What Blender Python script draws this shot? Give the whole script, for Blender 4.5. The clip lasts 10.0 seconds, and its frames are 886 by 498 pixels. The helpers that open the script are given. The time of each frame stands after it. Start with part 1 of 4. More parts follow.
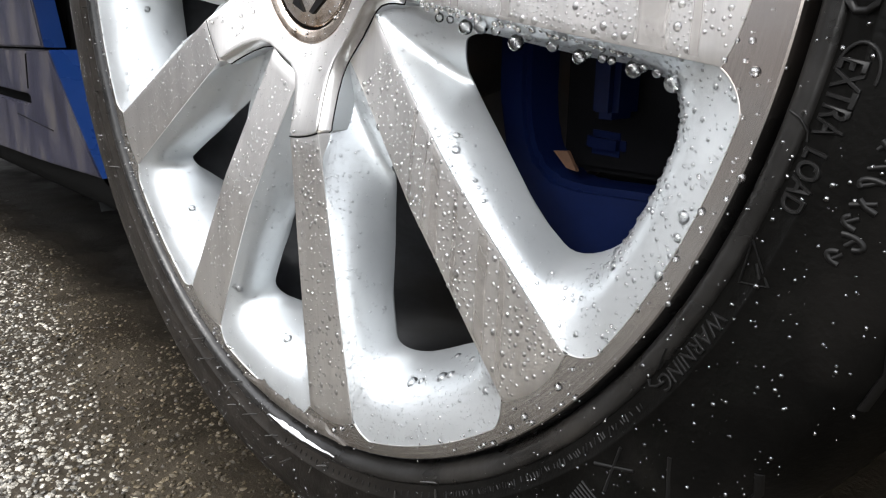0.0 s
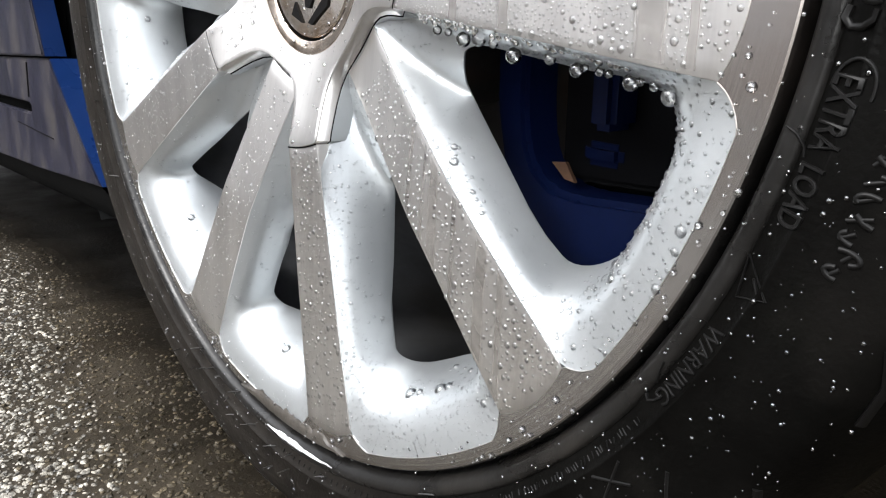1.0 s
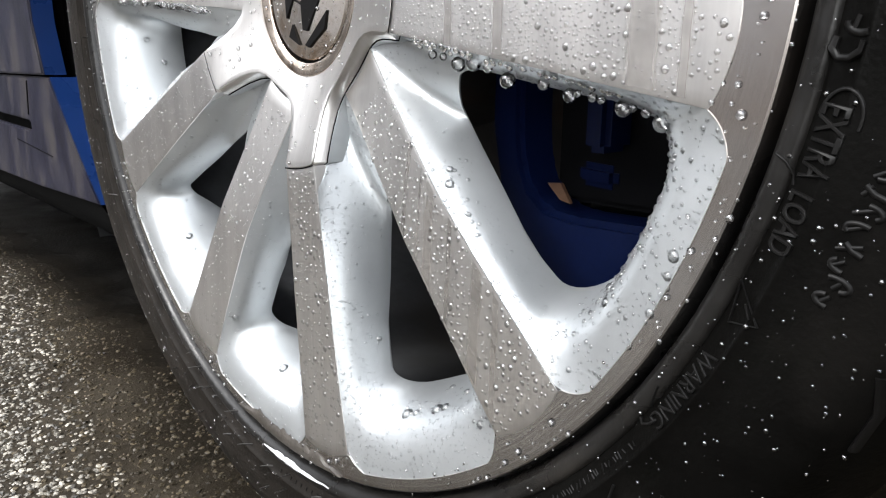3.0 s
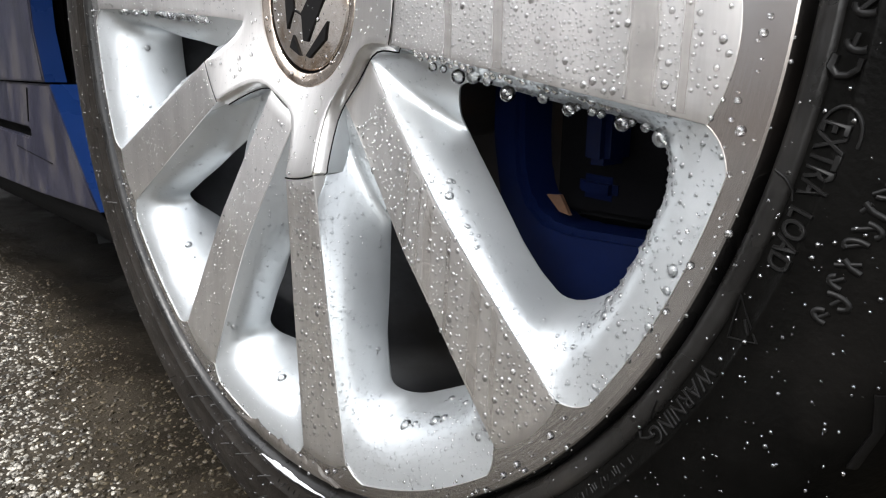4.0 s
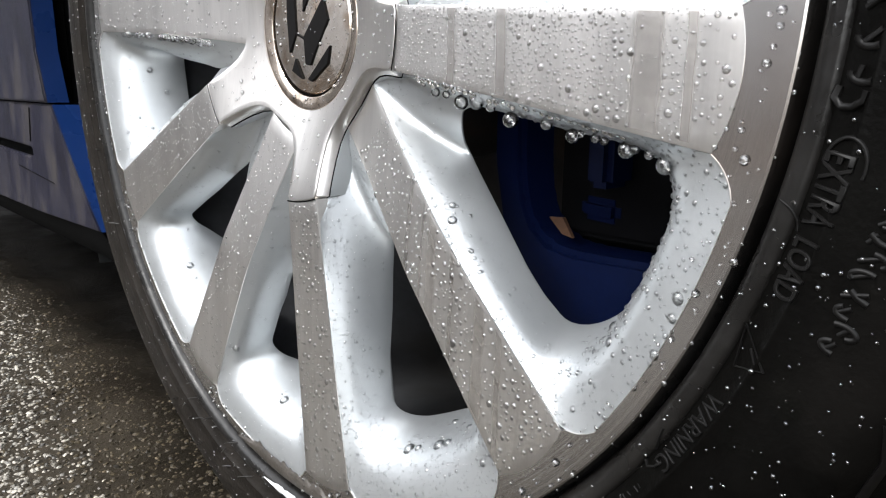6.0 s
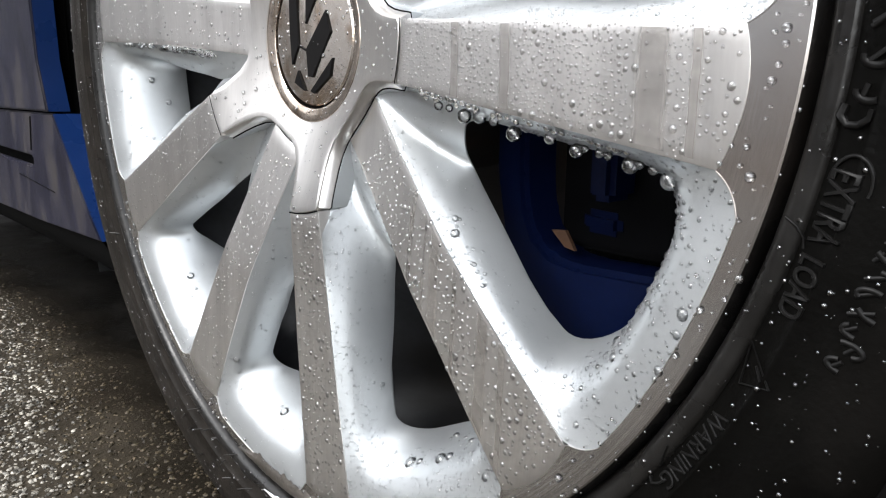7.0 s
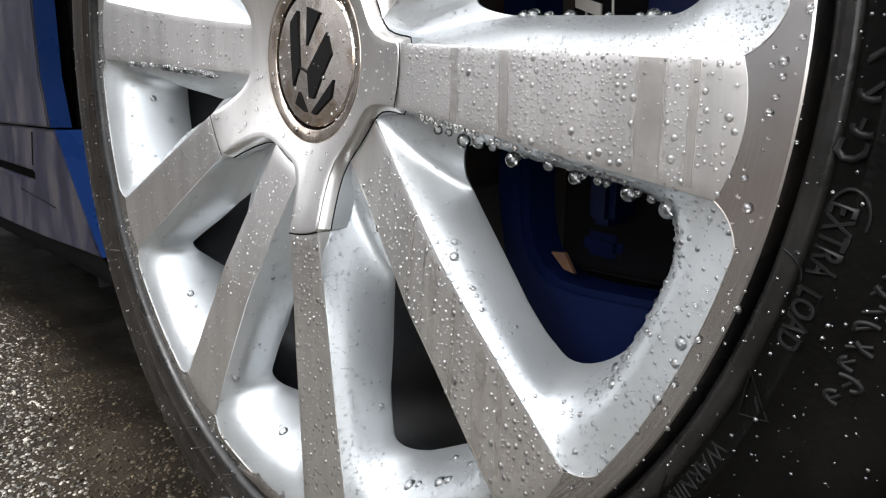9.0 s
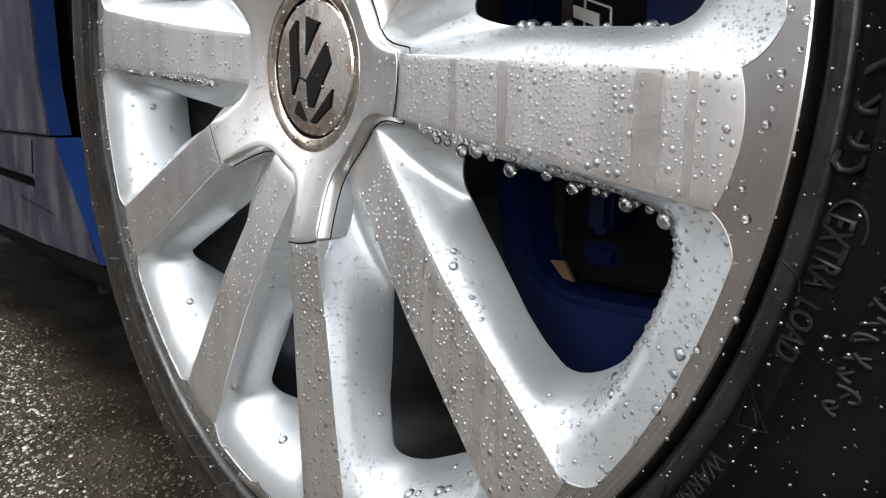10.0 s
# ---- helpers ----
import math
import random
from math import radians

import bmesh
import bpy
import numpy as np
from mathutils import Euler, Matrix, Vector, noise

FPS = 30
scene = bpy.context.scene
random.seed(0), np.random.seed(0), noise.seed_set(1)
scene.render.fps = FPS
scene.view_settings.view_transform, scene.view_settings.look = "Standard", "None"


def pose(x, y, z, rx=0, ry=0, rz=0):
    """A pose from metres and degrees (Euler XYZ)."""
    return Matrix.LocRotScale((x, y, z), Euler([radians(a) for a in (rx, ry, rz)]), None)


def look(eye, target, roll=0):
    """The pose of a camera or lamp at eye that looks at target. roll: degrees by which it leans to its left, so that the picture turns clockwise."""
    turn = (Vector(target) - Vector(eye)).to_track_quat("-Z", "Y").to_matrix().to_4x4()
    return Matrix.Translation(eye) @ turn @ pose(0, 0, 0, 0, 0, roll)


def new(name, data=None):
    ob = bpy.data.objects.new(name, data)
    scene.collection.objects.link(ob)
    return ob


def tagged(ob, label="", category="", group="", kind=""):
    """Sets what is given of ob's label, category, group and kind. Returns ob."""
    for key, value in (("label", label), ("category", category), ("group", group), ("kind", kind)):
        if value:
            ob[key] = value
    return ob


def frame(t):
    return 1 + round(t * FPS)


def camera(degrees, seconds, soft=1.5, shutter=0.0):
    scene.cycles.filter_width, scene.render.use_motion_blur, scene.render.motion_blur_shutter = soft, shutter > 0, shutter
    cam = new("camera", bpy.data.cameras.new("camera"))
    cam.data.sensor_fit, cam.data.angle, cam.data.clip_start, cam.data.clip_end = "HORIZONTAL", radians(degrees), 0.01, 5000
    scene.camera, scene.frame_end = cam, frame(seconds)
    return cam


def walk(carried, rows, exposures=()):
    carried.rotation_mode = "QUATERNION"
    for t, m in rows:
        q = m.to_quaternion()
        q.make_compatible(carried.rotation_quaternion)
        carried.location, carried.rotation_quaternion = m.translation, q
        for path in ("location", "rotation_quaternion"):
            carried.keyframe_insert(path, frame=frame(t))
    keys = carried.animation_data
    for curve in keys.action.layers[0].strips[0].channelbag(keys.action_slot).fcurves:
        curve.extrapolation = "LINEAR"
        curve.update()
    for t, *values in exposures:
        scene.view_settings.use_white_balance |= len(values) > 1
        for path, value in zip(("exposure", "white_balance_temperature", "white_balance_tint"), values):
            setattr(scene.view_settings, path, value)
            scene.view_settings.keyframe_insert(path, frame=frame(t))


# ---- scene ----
cam = camera(63.72, 10.0, soft=1.15)
EXPOSURES = ((0.0, 2.67), (10.0, 2.29))
ROWS = [
    (0.0, 0.30098, -0.18013, 0.25058, 74.167, -0.571, 46.489),
    (0.5, 0.30082, -0.17961, 0.25161, 74.432, -0.585, 46.506),
    (1.0, 0.30116, -0.17886, 0.25245, 74.688, -0.614, 46.556),
    (1.5, 0.30174, -0.17866, 0.25311, 74.941, -0.548, 46.566),
    (2.0, 0.30212, -0.17831, 0.25393, 75.211, -0.436, 46.532),
    (2.5, 0.30252, -0.17817, 0.25515, 75.452, -0.373, 46.497),
    (4.0, 0.30199, -0.17804, 0.25820, 76.227, -0.744, 46.448),
    (4.5, 0.30196, -0.17784, 0.25914, 76.477, -0.682, 46.472),
    (5.0, 0.30157, -0.17790, 0.26008, 76.730, -0.652, 46.491),
    (5.5, 0.30103, -0.17802, 0.26130, 76.999, -0.544, 46.445),
    (7.0, 0.29860, -0.17852, 0.26416, 77.937, -0.692, 46.358),
    (7.5, 0.29818, -0.17857, 0.26573, 78.171, -0.755, 46.364),
    (8.0, 0.29824, -0.17822, 0.26696, 78.401, -0.748, 46.392),
    (8.5, 0.29829, -0.17799, 0.26786, 78.637, -0.765, 46.389),
    (9.0, 0.29843, -0.17776, 0.26892, 78.828, -0.802, 46.429),
    (9.5, 0.29854, -0.17757, 0.26987, 79.008, -0.768, 46.414),
    (10.0, 0.29862, -0.17750, 0.27068, 79.222, -0.674, 46.396),
]
walk(cam, [(t, pose(*row)) for t, *row in ROWS], EXPOSURES)

import itertools

# ---------- world and light: an overcast day ----------
world = bpy.data.worlds.new("overcast_sky")
scene.world = world
world.use_nodes = True
wn = world.node_tree
wn.nodes.clear()
sky = wn.nodes.new("ShaderNodeTexSky")
sky.sky_type = "NISHITA"
sky.sun_disc = False
SUN_UP, SUN_TURN = 46.0, 190.0
sky.sun_elevation, sky.sun_rotation = radians(SUN_UP), radians(SUN_TURN)
sky.air_density, sky.dust_density, sky.ozone_density = 1.0, 1.2, 0.6
bg = wn.nodes.new("ShaderNodeBackground")
bg.inputs["Strength"].default_value = 0.15
wo = wn.nodes.new("ShaderNodeOutputWorld")
cloud = wn.nodes.new("ShaderNodeHueSaturation")  # cloud cover takes the blue out of the sky
cloud.inputs["Saturation"].default_value = 0.18
wn.links.new(sky.outputs[0], cloud.inputs["Color"])
wn.links.new(cloud.outputs[0], bg.inputs[0])
wn.links.new(bg.outputs[0], wo.inputs[0])

sun_data = bpy.data.lights.new("sun", "SUN")
sun_data.energy, sun_data.angle, sun_data.color = 0.31, radians(20), (1.0, 0.985, 0.97)
sun = new("sun", sun_data)
sun.matrix_world = look((5 * math.sin(radians(SUN_TURN)), 5 * math.cos(radians(SUN_TURN)), 0.3 + 5 * math.tan(radians(SUN_UP))), (0, 0, 0.3))

# ---------- materials ----------
def material(name, base, rough, metal=0.0, coat=0.0, vary=0.08, scale=20.0, bump=0.0, bump_scale=200.0, dirt_or_gleam=None, dirt_or_gleam_scale=6.0,
             dirt_or_gleam_amount=0.5, stretch=(1, 1, 1), spec=0.5, rough_vary=0.06, coat_rough=0.08, sheen=0.0):
    """A principled surface with variation at two scales, fine relief and, if a patch colour is given, patches of grime
    or painted reflection.
    """
    m = bpy.data.materials.new(name)
    m.use_nodes = True
    nt = m.node_tree
    b = nt.nodes["Principled BSDF"]
    tc = nt.nodes.new("ShaderNodeTexCoord")
    mp = nt.nodes.new("ShaderNodeMapping")
    mp.inputs["Scale"].default_value = stretch
    nt.links.new(tc.outputs["Object"], mp.inputs[0])
    def noise_at(s, detail=4.0):
        n = nt.nodes.new("ShaderNodeTexNoise")
        n.inputs["Scale"].default_value, n.inputs["Detail"].default_value = s, detail
        nt.links.new(mp.outputs[0], n.inputs["Vector"])
        return n
    def mapped(n, lo, hi, a=0.3, c=0.7):
        r = nt.nodes.new("ShaderNodeMapRange")
        r.inputs[1].default_value, r.inputs[2].default_value, r.inputs[3].default_value, r.inputs[4].default_value = a, c, lo, hi
        nt.links.new(n.outputs["Fac"] if "Fac" in n.outputs else n.outputs[0], r.inputs[0])
        return r
    big, small = noise_at(scale), noise_at(scale * 9)
    mul = nt.nodes.new("ShaderNodeMath")
    mul.operation = "MULTIPLY"
    nt.links.new(mapped(big, 1 - vary, 1 + vary).outputs[0], mul.inputs[0])
    nt.links.new(mapped(small, 1 - vary / 2, 1 + vary / 2).outputs[0], mul.inputs[1])
    col = nt.nodes.new("ShaderNodeVectorMath")
    col.operation = "SCALE"
    col.inputs[0].default_value = base
    nt.links.new(mul.outputs[0], col.inputs["Scale"])
    out = col.outputs[0]
    rr = mapped(big, max(0.02, rough - rough_vary), rough + rough_vary)
    rough_out = rr.outputs[0]
    if dirt_or_gleam:
        d = noise_at(dirt_or_gleam_scale, 8.0)
        k = mapped(d, 0.0, 1.0, 0.62 - dirt_or_gleam_amount * 0.3, 0.75 - dirt_or_gleam_amount * 0.15)
        mix = nt.nodes.new("ShaderNodeMix")
        mix.data_type = "RGBA"
        mix.inputs["B"].default_value = (*dirt_or_gleam, 1)
        nt.links.new(k.outputs[0], mix.inputs["Factor"])
        nt.links.new(out, mix.inputs["A"])
        out = mix.outputs["Result"]
    nt.links.new(out, b.inputs["Base Color"])
    nt.links.new(rough_out, b.inputs["Roughness"])
    b.inputs["Metallic"].default_value = metal
    b.inputs["Specular IOR Level"].default_value = spec
    b.inputs["Coat Weight"].default_value = coat
    b.inputs["Coat Roughness"].default_value = coat_rough
    b.inputs["Sheen Weight"].default_value, b.inputs["Sheen Roughness"].default_value = sheen, 0.4
    if bump:
        bn = noise_at(bump_scale, 6.0)
        bu = nt.nodes.new("ShaderNodeBump")
        bu.inputs["Strength"].default_value, bu.inputs["Distance"].default_value = bump, 0.001
        nt.links.new(bn.outputs["Fac"], bu.inputs["Height"])
        nt.links.new(bu.outputs[0], b.inputs["Normal"])
    return m

M_FACE = material("machined_aluminium", (0.71, 0.69, 0.67), 0.33, metal=1.0, coat=0.05, vary=0.06, rough_vary=0.02, scale=14, bump=0.015, bump_scale=60, stretch=(6, 1, 0.6))
def thin_film(m):
    """Lets a stain or a painted shade run out softly: its share at each point is kept in the mesh as "film"."""
    nt = m.node_tree
    b, out = nt.nodes["Principled BSDF"], nt.nodes["Material Output"]
    share = nt.nodes.new("ShaderNodeAttribute")
    share.attribute_name = "film"
    clear, mix = nt.nodes.new("ShaderNodeBsdfTransparent"), nt.nodes.new("ShaderNodeMixShader")
    nt.links.new(share.outputs["Fac"], mix.inputs[0])
    nt.links.new(clear.outputs[0], mix.inputs[1])
    nt.links.new(b.outputs[0], mix.inputs[2])
    nt.links.new(mix.outputs[0], out.inputs["Surface"])
    return m

def film_share(ob, values):
    """Keeps the share of the film at each vertex."""
    ob.data.attributes.new("film", "FLOAT", "POINT").data.foreach_set("value", values)
    return ob

M_STREAK = material("dried_water_run", (0.610, 0.582, 0.555), 0.34, metal=1.0, vary=0.05, scale=40)
thin_film(M_STREAK)
# warm patches paint in pinkish reflections as well as grime
M_LIP = material("polished_aluminium", (0.50, 0.485, 0.475), 0.24, metal=1.0, coat=0.1, vary=0.10, scale=14, bump=0.02, bump_scale=90, dirt_or_gleam=(0.42, 0.365, 0.33), dirt_or_gleam_amount=0.4, dirt_or_gleam_scale=11)
def lathe_rings(m, strength):
    """Fine turning marks round the axle."""
    nt = m.node_tree
    b = nt.nodes["Principled BSDF"]
    tc, sub, flat, size, wave, bu = (nt.nodes.new("ShaderNode" + k) for k in ("TexCoord", "VectorMath", "VectorMath", "VectorMath", "TexNoise", "Bump"))
    sub.operation, flat.operation, size.operation = "SUBTRACT", "MULTIPLY", "LENGTH"
    sub.inputs[1].default_value, flat.inputs[1].default_value = (0, 0, HUB), (1, 0, 1)
    nt.links.new(tc.outputs["Object"], sub.inputs[0])
    nt.links.new(sub.outputs[0], flat.inputs[0])
    nt.links.new(flat.outputs[0], size.inputs[0])
    wave.noise_dimensions = "1D"
    wave.inputs["Scale"].default_value, wave.inputs["Detail"].default_value = 420, 3.0
    nt.links.new(size.outputs["Value"], wave.inputs["W"])
    bu.inputs["Strength"].default_value, bu.inputs["Distance"].default_value = strength, 0.001
    nt.links.new(wave.outputs["Fac"], bu.inputs["Height"])
    nt.links.new(bu.outputs[0], b.inputs["Normal"])
R, HUB = 0.234, 0.291  # the lip's radius and the axle's height
lathe_rings(M_LIP, 0.12)
M_SILVER = material("silver_paint", (0.475, 0.495, 0.505), 0.42, metal=0.80, coat=0.03, coat_rough=0.25, vary=0.03, scale=25, bump=0.015, bump_scale=1500)
M_BARREL = material("dusty_barrel", (0.07, 0.073, 0.08), 0.5, metal=0.4, vary=0.2, dirt_or_gleam=(0.03, 0.028, 0.026), dirt_or_gleam_amount=0.6)
M_RUBBER = material("tyre_rubber", (0.0019, 0.0018, 0.0016), 0.36, spec=0.06, vary=0.3, scale=30, bump=0.2, bump_scale=500, dirt_or_gleam=(0.006, 0.0054, 0.0048), dirt_or_gleam_amount=0.2, dirt_or_gleam_scale=14, sheen=0.0)
def film_and_shade(m, tone, x0, x1):
    """A film of dried road grime; its fade from x1 to x0 paints in shade."""
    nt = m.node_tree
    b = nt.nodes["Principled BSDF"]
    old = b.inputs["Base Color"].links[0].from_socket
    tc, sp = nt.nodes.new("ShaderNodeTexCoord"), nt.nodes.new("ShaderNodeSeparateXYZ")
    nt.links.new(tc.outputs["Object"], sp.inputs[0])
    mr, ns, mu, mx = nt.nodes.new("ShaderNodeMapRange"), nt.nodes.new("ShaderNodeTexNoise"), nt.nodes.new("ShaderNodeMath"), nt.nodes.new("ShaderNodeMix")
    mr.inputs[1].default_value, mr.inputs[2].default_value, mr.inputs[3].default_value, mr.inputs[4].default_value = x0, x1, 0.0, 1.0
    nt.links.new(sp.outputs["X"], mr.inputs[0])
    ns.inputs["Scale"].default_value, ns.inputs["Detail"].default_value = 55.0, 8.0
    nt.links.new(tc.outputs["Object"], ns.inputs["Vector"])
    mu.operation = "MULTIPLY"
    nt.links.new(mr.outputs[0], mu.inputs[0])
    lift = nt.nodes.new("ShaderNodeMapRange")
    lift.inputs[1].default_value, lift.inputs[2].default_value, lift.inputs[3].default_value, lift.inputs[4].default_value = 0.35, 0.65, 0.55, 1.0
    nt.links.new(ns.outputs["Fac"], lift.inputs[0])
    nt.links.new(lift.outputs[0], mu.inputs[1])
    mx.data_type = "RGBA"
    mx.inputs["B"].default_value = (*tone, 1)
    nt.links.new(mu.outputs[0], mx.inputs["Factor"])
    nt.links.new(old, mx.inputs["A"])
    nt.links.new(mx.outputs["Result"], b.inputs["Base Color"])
# grime on one side; the shaded side of the tyre stays near black
film_and_shade(M_RUBBER, (0.016, 0.0138, 0.0118), 0.14, -0.06)
M_BEAD = material("wet_bead_rubber", (0.006, 0.0056, 0.0052), 0.30, spec=0.32, vary=0.3, scale=40, bump=0.35, bump_scale=160, dirt_or_gleam=(0.014, 0.0125, 0.011), dirt_or_gleam_amount=0.4, dirt_or_gleam_scale=30, rough_vary=0.12)
M_HAIR = material("rubber_whisker", (0.03, 0.028, 0.026), 0.35, spec=0.5, vary=0.2)
M_DARKWALL = material("dark_wall", (0.09, 0.085, 0.08), 0.9, vary=0.25, scale=1.5, bump=0.3, bump_scale=50)
# grime, over a brown base tone that paints in reflections
M_RING = material("grimy_chrome", (0.58, 0.50, 0.43), 0.2, metal=1.0, vary=0.12, scale=60, dirt_or_gleam=(0.22, 0.17, 0.13), dirt_or_gleam_amount=0.5, dirt_or_gleam_scale=70, bump=0.4, bump_scale=80)
M_LETTER = material("raised_rubber", (0.0045, 0.0043, 0.0041), 0.42, spec=0.15, vary=0.2, scale=60)
# tan base and brown patches paint in warm reflections, with some grime
M_CHROME = material("chrome", (0.86, 0.79, 0.72), 0.16, metal=1.0, vary=0.10, scale=70, rough_vary=0.06, dirt_or_gleam=(0.50, 0.38, 0.28), dirt_or_gleam_amount=0.5, dirt_or_gleam_scale=60, bump=0.5, bump_scale=70)
M_BLACK = material("black_plastic", (0.0045, 0.0042, 0.0042), 0.6, spec=0.08, vary=0.2)
M_GAP = material("gap_black", (0.005, 0.005, 0.005), 0.9, spec=0.03, vary=0.2)
M_BLUE = material("blue_car_paint", (0.004, 0.019, 0.085), 0.3, coat=0.5, vary=0.06)
M_BLUE_DIRTY = material("blue_car_paint_grimy", (0.0072, 0.0072, 0.018), 0.5, coat=0.05, coat_rough=0.3, spec=0.28, vary=0.45, scale=16, dirt_or_gleam=(0.030, 0.026, 0.0255), dirt_or_gleam_amount=0.5, dirt_or_gleam_scale=16, bump=0.3, bump_scale=300, rough_vary=0.2, stretch=(1.8, 1, 0.7))
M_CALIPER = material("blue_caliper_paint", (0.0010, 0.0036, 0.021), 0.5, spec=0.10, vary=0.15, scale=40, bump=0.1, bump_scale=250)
M_IRON = material("dark_iron", (0.035, 0.03, 0.028), 0.55, metal=0.6, vary=0.25, dirt_or_gleam=(0.05, 0.025, 0.012), dirt_or_gleam_amount=0.3, dirt_or_gleam_scale=20)
M_RUST = material("rusty_bracket", (0.065, 0.030, 0.014), 0.65, vary=0.25, scale=60)
M_MUD = material("dried_mud", (0.045, 0.039, 0.033), 0.5, vary=0.35, scale=90, bump=0.4, bump_scale=500)
M_TAG = material("steel_tag", (0.62, 0.58, 0.53), 0.4, metal=0.7, vary=0.08)
M_CORE = material("black_caliper_core", (0.0028, 0.0028, 0.0034), 0.7, spec=0.05, vary=0.3, scale=60)
M_LINER = material("black_liner", (0.011, 0.0115, 0.0115), 0.8, spec=0.1, vary=0.2)
M_ASPHALT = material("wet_asphalt", (0.032, 0.0258, 0.0178), 0.5, spec=0.18, vary=0.35, scale=9, bump=0.9, bump_scale=260, dirt_or_gleam=(0.020, 0.0150, 0.0095), dirt_or_gleam_amount=0.5, dirt_or_gleam_scale=7, rough_vary=0.16)
M_STONE = material("wet_stone_grain", (0.125, 0.116, 0.098), 0.30, vary=0.7, scale=160, rough_vary=0.12)
M_STONE_SHADED = material("wet_shaded_grain", (0.046, 0.037, 0.0235), 0.38, spec=0.25, vary=0.6, scale=160, rough_vary=0.12)
def each_apart(m, lo, hi):
    """Every loose piece of the mesh takes its own brightness."""
    nt = m.node_tree
    b = nt.nodes["Principled BSDF"]
    old = b.inputs["Base Color"].links[0].from_socket
    geo, ran, sc = nt.nodes.new("ShaderNodeNewGeometry"), nt.nodes.new("ShaderNodeMapRange"), nt.nodes.new("ShaderNodeVectorMath")
    ran.inputs[3].default_value, ran.inputs[4].default_value = lo, hi
    nt.links.new(geo.outputs["Random Per Island"], ran.inputs[0])
    sc.operation = "SCALE"
    nt.links.new(old, sc.inputs[0])
    nt.links.new(ran.outputs[0], sc.inputs["Scale"])
    nt.links.new(sc.outputs[0], b.inputs["Base Color"])
# the car's shade on the ground, as two darker asphalt colours
M_SHADE_DEEP = material("asphalt_deep_shade", (0.0045, 0.0041, 0.0036), 0.45, spec=0.10, vary=0.4, scale=14, bump=0.9, bump_scale=260, rough_vary=0.16)
M_SHADE_EDGE = material("asphalt_edge_shade", (0.0125, 0.0102, 0.0073), 0.48, spec=0.10, vary=0.4, scale=12, bump=0.9, bump_scale=260, rough_vary=0.16)
each_apart(M_STONE, 0.3, 3.0)
each_apart(M_STONE_SHADED, 0.4, 1.8)
thin_film(M_SHADE_DEEP)
thin_film(M_SHADE_EDGE)
M_GREYWALL = material("grey_wall", (0.22, 0.215, 0.21), 0.9, vary=0.2, scale=1.5, bump=0.3, bump_scale=50)
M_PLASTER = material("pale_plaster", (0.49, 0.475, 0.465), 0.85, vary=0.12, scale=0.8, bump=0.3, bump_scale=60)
M_CHIP = material("kerb_scuff", (0.66, 0.67, 0.68), 0.4, metal=0.6, vary=0.1)

def glass_water(name="water", clear_part=0.6, fresnel=2.1, gloss_rough=0.08):
    """Clear water: part of the light goes straight through the thin bead, part is bent by it."""
    m = bpy.data.materials.new(name)
    m.use_nodes = True
    nt = m.node_tree
    b = nt.nodes["Principled BSDF"]
    b.inputs["Base Color"].default_value = (1, 1, 1, 1)
    b.inputs["Roughness"].default_value = 0.02
    b.inputs["IOR"].default_value = 1.33
    b.inputs["Transmission Weight"].default_value = 1.0
    clear = nt.nodes.new("ShaderNodeBsdfTransparent")
    mix = nt.nodes.new("ShaderNodeMixShader")
    mix.inputs[0].default_value = clear_part
    nt.links.new(b.outputs[0], mix.inputs[1])
    nt.links.new(clear.outputs[0], mix.inputs[2])
    fres = nt.nodes.new("ShaderNodeFresnel")
    fres.inputs["IOR"].default_value = fresnel
    gloss = nt.nodes.new("ShaderNodeBsdfGlossy")
    gloss.inputs["Roughness"].default_value = gloss_rough
    top = nt.nodes.new("ShaderNodeMixShader")
    nt.links.new(fres.outputs[0], top.inputs[0])
    nt.links.new(mix.outputs[0], top.inputs[1])
    nt.links.new(gloss.outputs[0], top.inputs[2])
    nt.links.new(top.outputs[0], nt.nodes["Material Output"].inputs[0])
    return m
M_WATER = glass_water("water", 0.60, 2.35, 0.09)
M_FILM = glass_water("water_on_paint", 0.68, 1.9, 0.06)
M_DROP = glass_water("hanging_water", 0.66, 1.9, 0.05)

# ---------- mesh helpers ----------
def mesh_object(name, verts, faces, mat, parent=None, label="", smooth=35.0):
    me = bpy.data.meshes.new(name)
    me.from_pydata([tuple(v) for v in verts], [], faces)
    me.validate()
    bm = bmesh.new()
    bm.from_mesh(me)
    bmesh.ops.recalc_face_normals(bm, faces=bm.faces)
    bm.to_mesh(me)
    bm.free()
    if smooth:
        me.polygons.foreach_set("use_smooth", [True] * len(me.polygons))
        me.set_sharp_from_angle(angle=radians(smooth))
    me.materials.append(mat)
    ob = new(name, me)
    if parent:
        ob.parent = parent
    if label:
        ob["label"] = label
    return ob

def part(name, bm, mat, parent, label="", smooth=35.0):
    me = bpy.data.meshes.new(name)
    bm.to_mesh(me)
    bm.free()
    if smooth:
        me.polygons.foreach_set("use_smooth", [True] * len(me.polygons))
        me.set_sharp_from_angle(angle=radians(smooth))
    me.materials.append(mat)
    ob = new(name, me)
    ob.parent = parent
    if label:
        ob["label"] = label
    return ob

def rounded_box(size, at=(0, 0, 0), turn=(0, 0, 0), bevel=0.004, seg=3):
    bm = bmesh.new()
    bmesh.ops.create_cube(bm, size=1.0, matrix=Matrix.Diagonal((*size, 1)))
    if bevel:
        bmesh.ops.bevel(bm, geom=bm.edges[:], offset=bevel, segments=seg, profile=0.6, affect="EDGES")
    bm.transform(pose(*at, *turn))
    return bm

